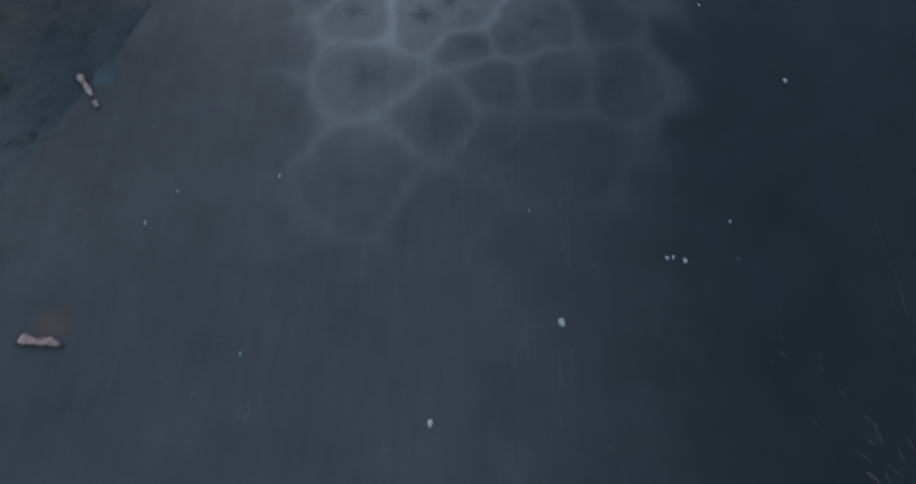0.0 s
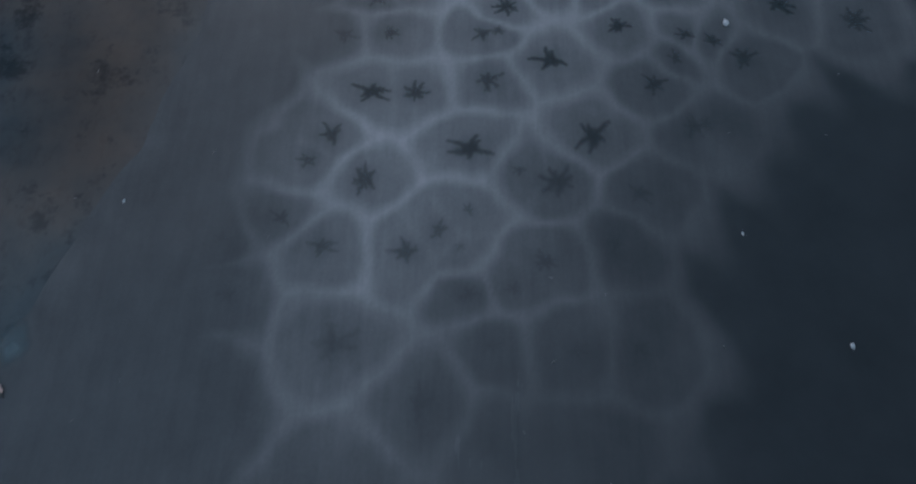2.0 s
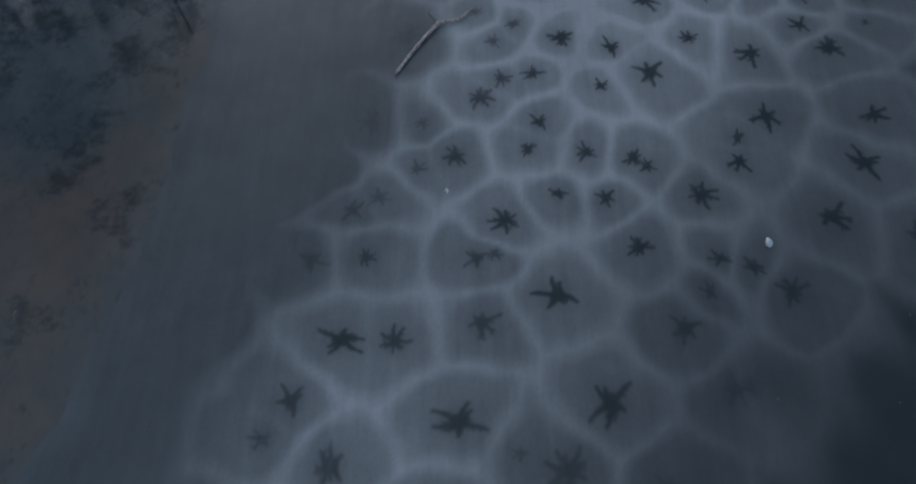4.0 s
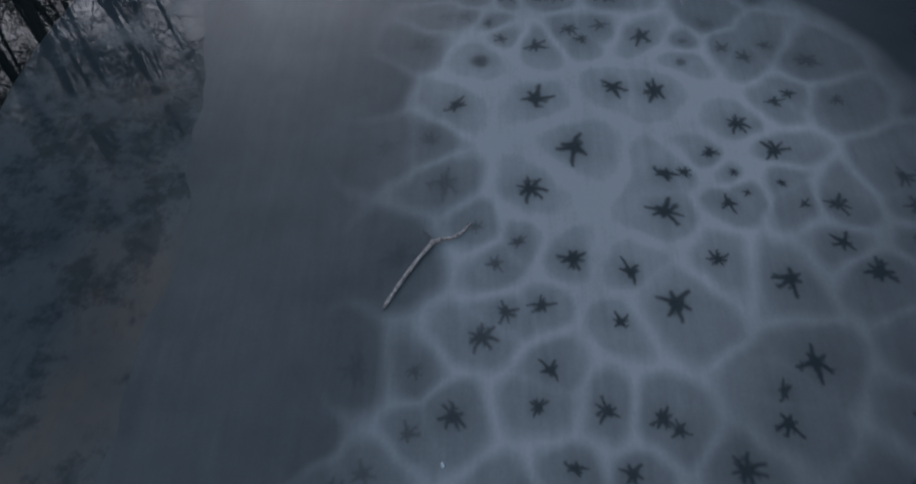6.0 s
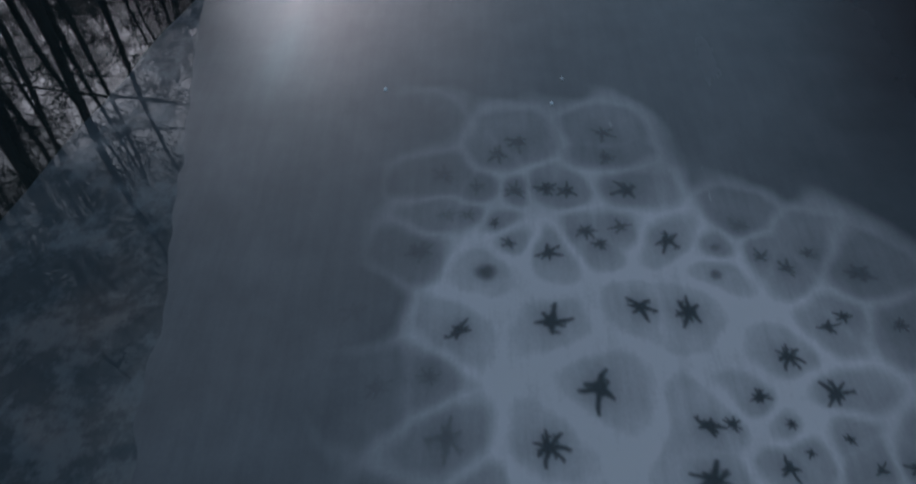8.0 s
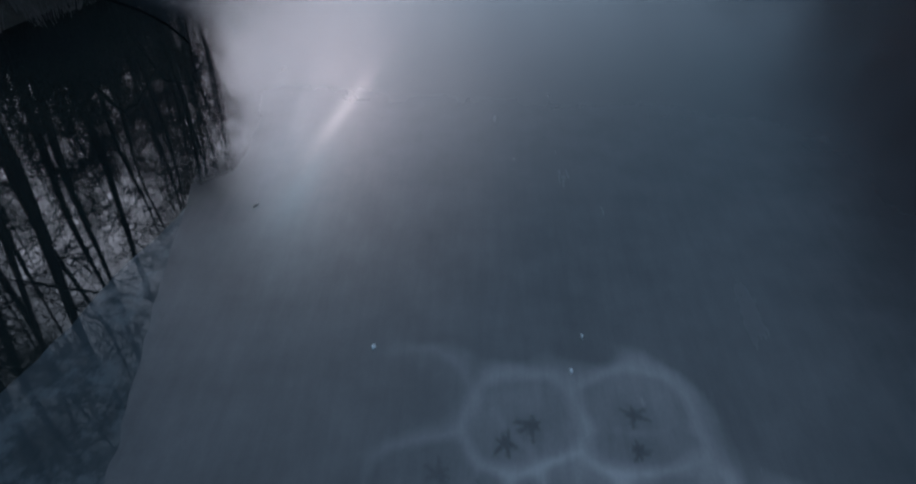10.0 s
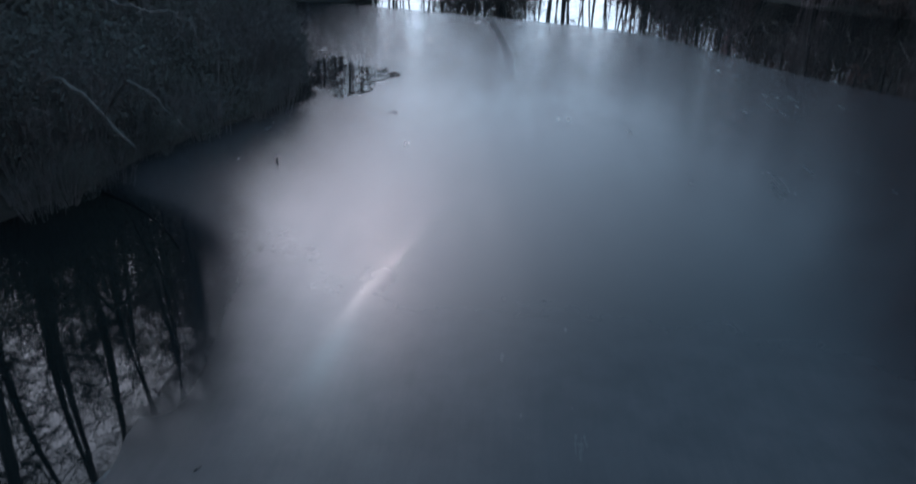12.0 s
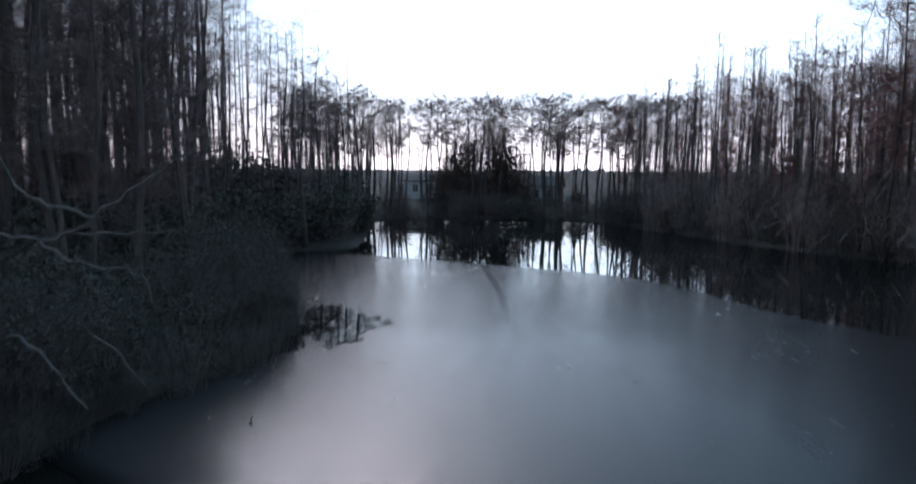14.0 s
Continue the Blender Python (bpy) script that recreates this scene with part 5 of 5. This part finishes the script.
branch("dead_branch", "pale bare branch reaching out from a bank tree over the ice",
       (0.04, 0.012, (-15.5, 17.2, 3.6), (-10.8, 17.6, 4.6), (-8.2, 17.5, 4.95), (-6.6, 17.2, 4.92), (-5.51, 17.2, 4.84), (-5.01, 17.2, 4.79), (-4.62, 17.2, 4.9), (-4.05, 17.2, 5.24),
        (-3.65, 17.2, 5.53), (-3.19, 17.2, 5.78)),
       (0.024, 0.007, (-5.03, 17.2, 4.79), (-4.77, 17.2, 4.59), (-4.43, 17.2, 4.5), (-3.99, 17.2, 4.47), (-3.79, 17.2, 4.38), (-3.72, 17.2, 4.08)),
       (0.018, 0.006, (-4.69, 17.2, 4.88), (-4.03, 17.3, 4.86), (-3.54, 17.3, 4.9), (-3.2, 17.3, 4.88)),
       (0.012, 0.024, (-5.54, 17.2, 5.84), (-5.3, 17.2, 5.41), (-5.13, 17.2, 5.27), (-4.75, 17.2, 5.17), (-4.37, 17.2, 5.05)))
branch("hanging_limb", "pale broken limb leaning out of the bank shrubs over the ice",
       (0.05, 0.022, (-10.6, 22.6, 1.2), (-9.4, 22.0, 2.3), (-8.49, 21.35, 2.58), (-8.16, 21.35, 2.33), (-7.81, 21.35, 1.9), (-7.45, 21.35, 1.44), (-7.28, 21.35, 1.27)),
       (0.014, 0.006, (-8.18, 21.35, 2.34), (-8.54, 21.35, 1.88), (-8.66, 21.35, 1.6)))
branch("hanging_limb", "pale thin limb leaning out of the bank shrubs over the ice",
       (0.03, 0.010, (-9.6, 24.2, 1.0), (-7.9, 22.6, 2.3), (-6.97, 22.0, 2.1), (-6.7, 22.0, 1.75), (-6.48, 22.0, 1.47)))


# ---- houses among the far trees ----
def house(x, y, turn, w, d, h, roof, windows):
    ob = tagged(new("house"), "white wooden house half hidden behind the far trees", "house", "houses behind the far trees")
    b = Build()
    b.box((-w / 2, -d / 2, -0.3), (w / 2, d / 2, h))
    part("wall", b.mesh("wall", M_WALLPAINT, False), ob)
    b = Build()
    o = 0.35
    for s in (-1, 1):
        n = len(b.v)
        b.v += [Vector(p) for p in ((-w / 2 - o, s * (d / 2 + o), h - 0.1), (w / 2 + o, s * (d / 2 + o), h - 0.1), (w / 2 + o, 0, h + roof), (-w / 2 - o, 0, h + roof),
                                    (-w / 2 - o, s * (d / 2 + o), h + 0.06), (w / 2 + o, s * (d / 2 + o), h + 0.06), (w / 2 + o, 0, h + roof + 0.16), (-w / 2 - o, 0, h + roof + 0.16))]
        b.f += [tuple(n + i for i in q) for q in ((0, 1, 2, 3), (4, 7, 6, 5), (0, 4, 5, 1), (0, 3, 7, 4), (1, 5, 6, 2))]
    part("roof", b.mesh("roof", M_ROOF, False), ob, "dark shingle roof")
    for s in (-1, 1):
        b = Build()
        b.v += [Vector((s * w / 2, -d / 2, h)), Vector((s * w / 2, d / 2, h)), Vector((s * w / 2, 0, h + roof)),
                Vector((s * (w / 2 - 0.1), -d / 2, h)), Vector((s * (w / 2 - 0.1), d / 2, h)), Vector((s * (w / 2 - 0.1), 0, h + roof))]
        b.f += [(0, 1, 2), (3, 5, 4), (0, 3, 4, 1), (1, 4, 5, 2), (2, 5, 3, 0)]
        part("gable", b.mesh("gable", M_WALLPAINT, False), ob)
    for wx, wz in windows:
        win = Build()
        for lo, hi in (((-0.5, -0.08, -0.65), (0.5, 0, -0.55)), ((-0.5, -0.08, 0.55), (0.5, 0, 0.65)), ((-0.5, -0.08, -0.55), (-0.4, 0, 0.55)), ((0.4, -0.08, -0.55), (0.5, 0, 0.55)),
                       ((-0.03, -0.06, -0.55), (0.03, 0, 0.55))):
            win.box(lo, hi)
        wob = part("window", win.mesh("window", M_WALLPAINT, False), ob)
        wob.location = (wx, -d / 2 - 0.004, wz)
        pane = Build()
        pane.box((-0.4, -0.03, -0.55), (0.4, -0.005, 0.55))
        part("pane", pane.mesh("pane", M_PANE, False), wob, "dark window pane")
    z = float(land_height(np.array([x]), np.array([y]))[0])
    ob.matrix_basis = pose(x, y, z, 0, 0, turn)
    return ob


house(-16.2, 122, 6, 6.4, 6.0, 2.6, 0.9, ((-2.2, 1.5), (0.1, 1.5), (2.2, 1.5)))
house(4.2, 112, -12, 4.2, 4.6, 2.3, 1.3, ((-1.0, 1.3), (1.0, 1.3)))
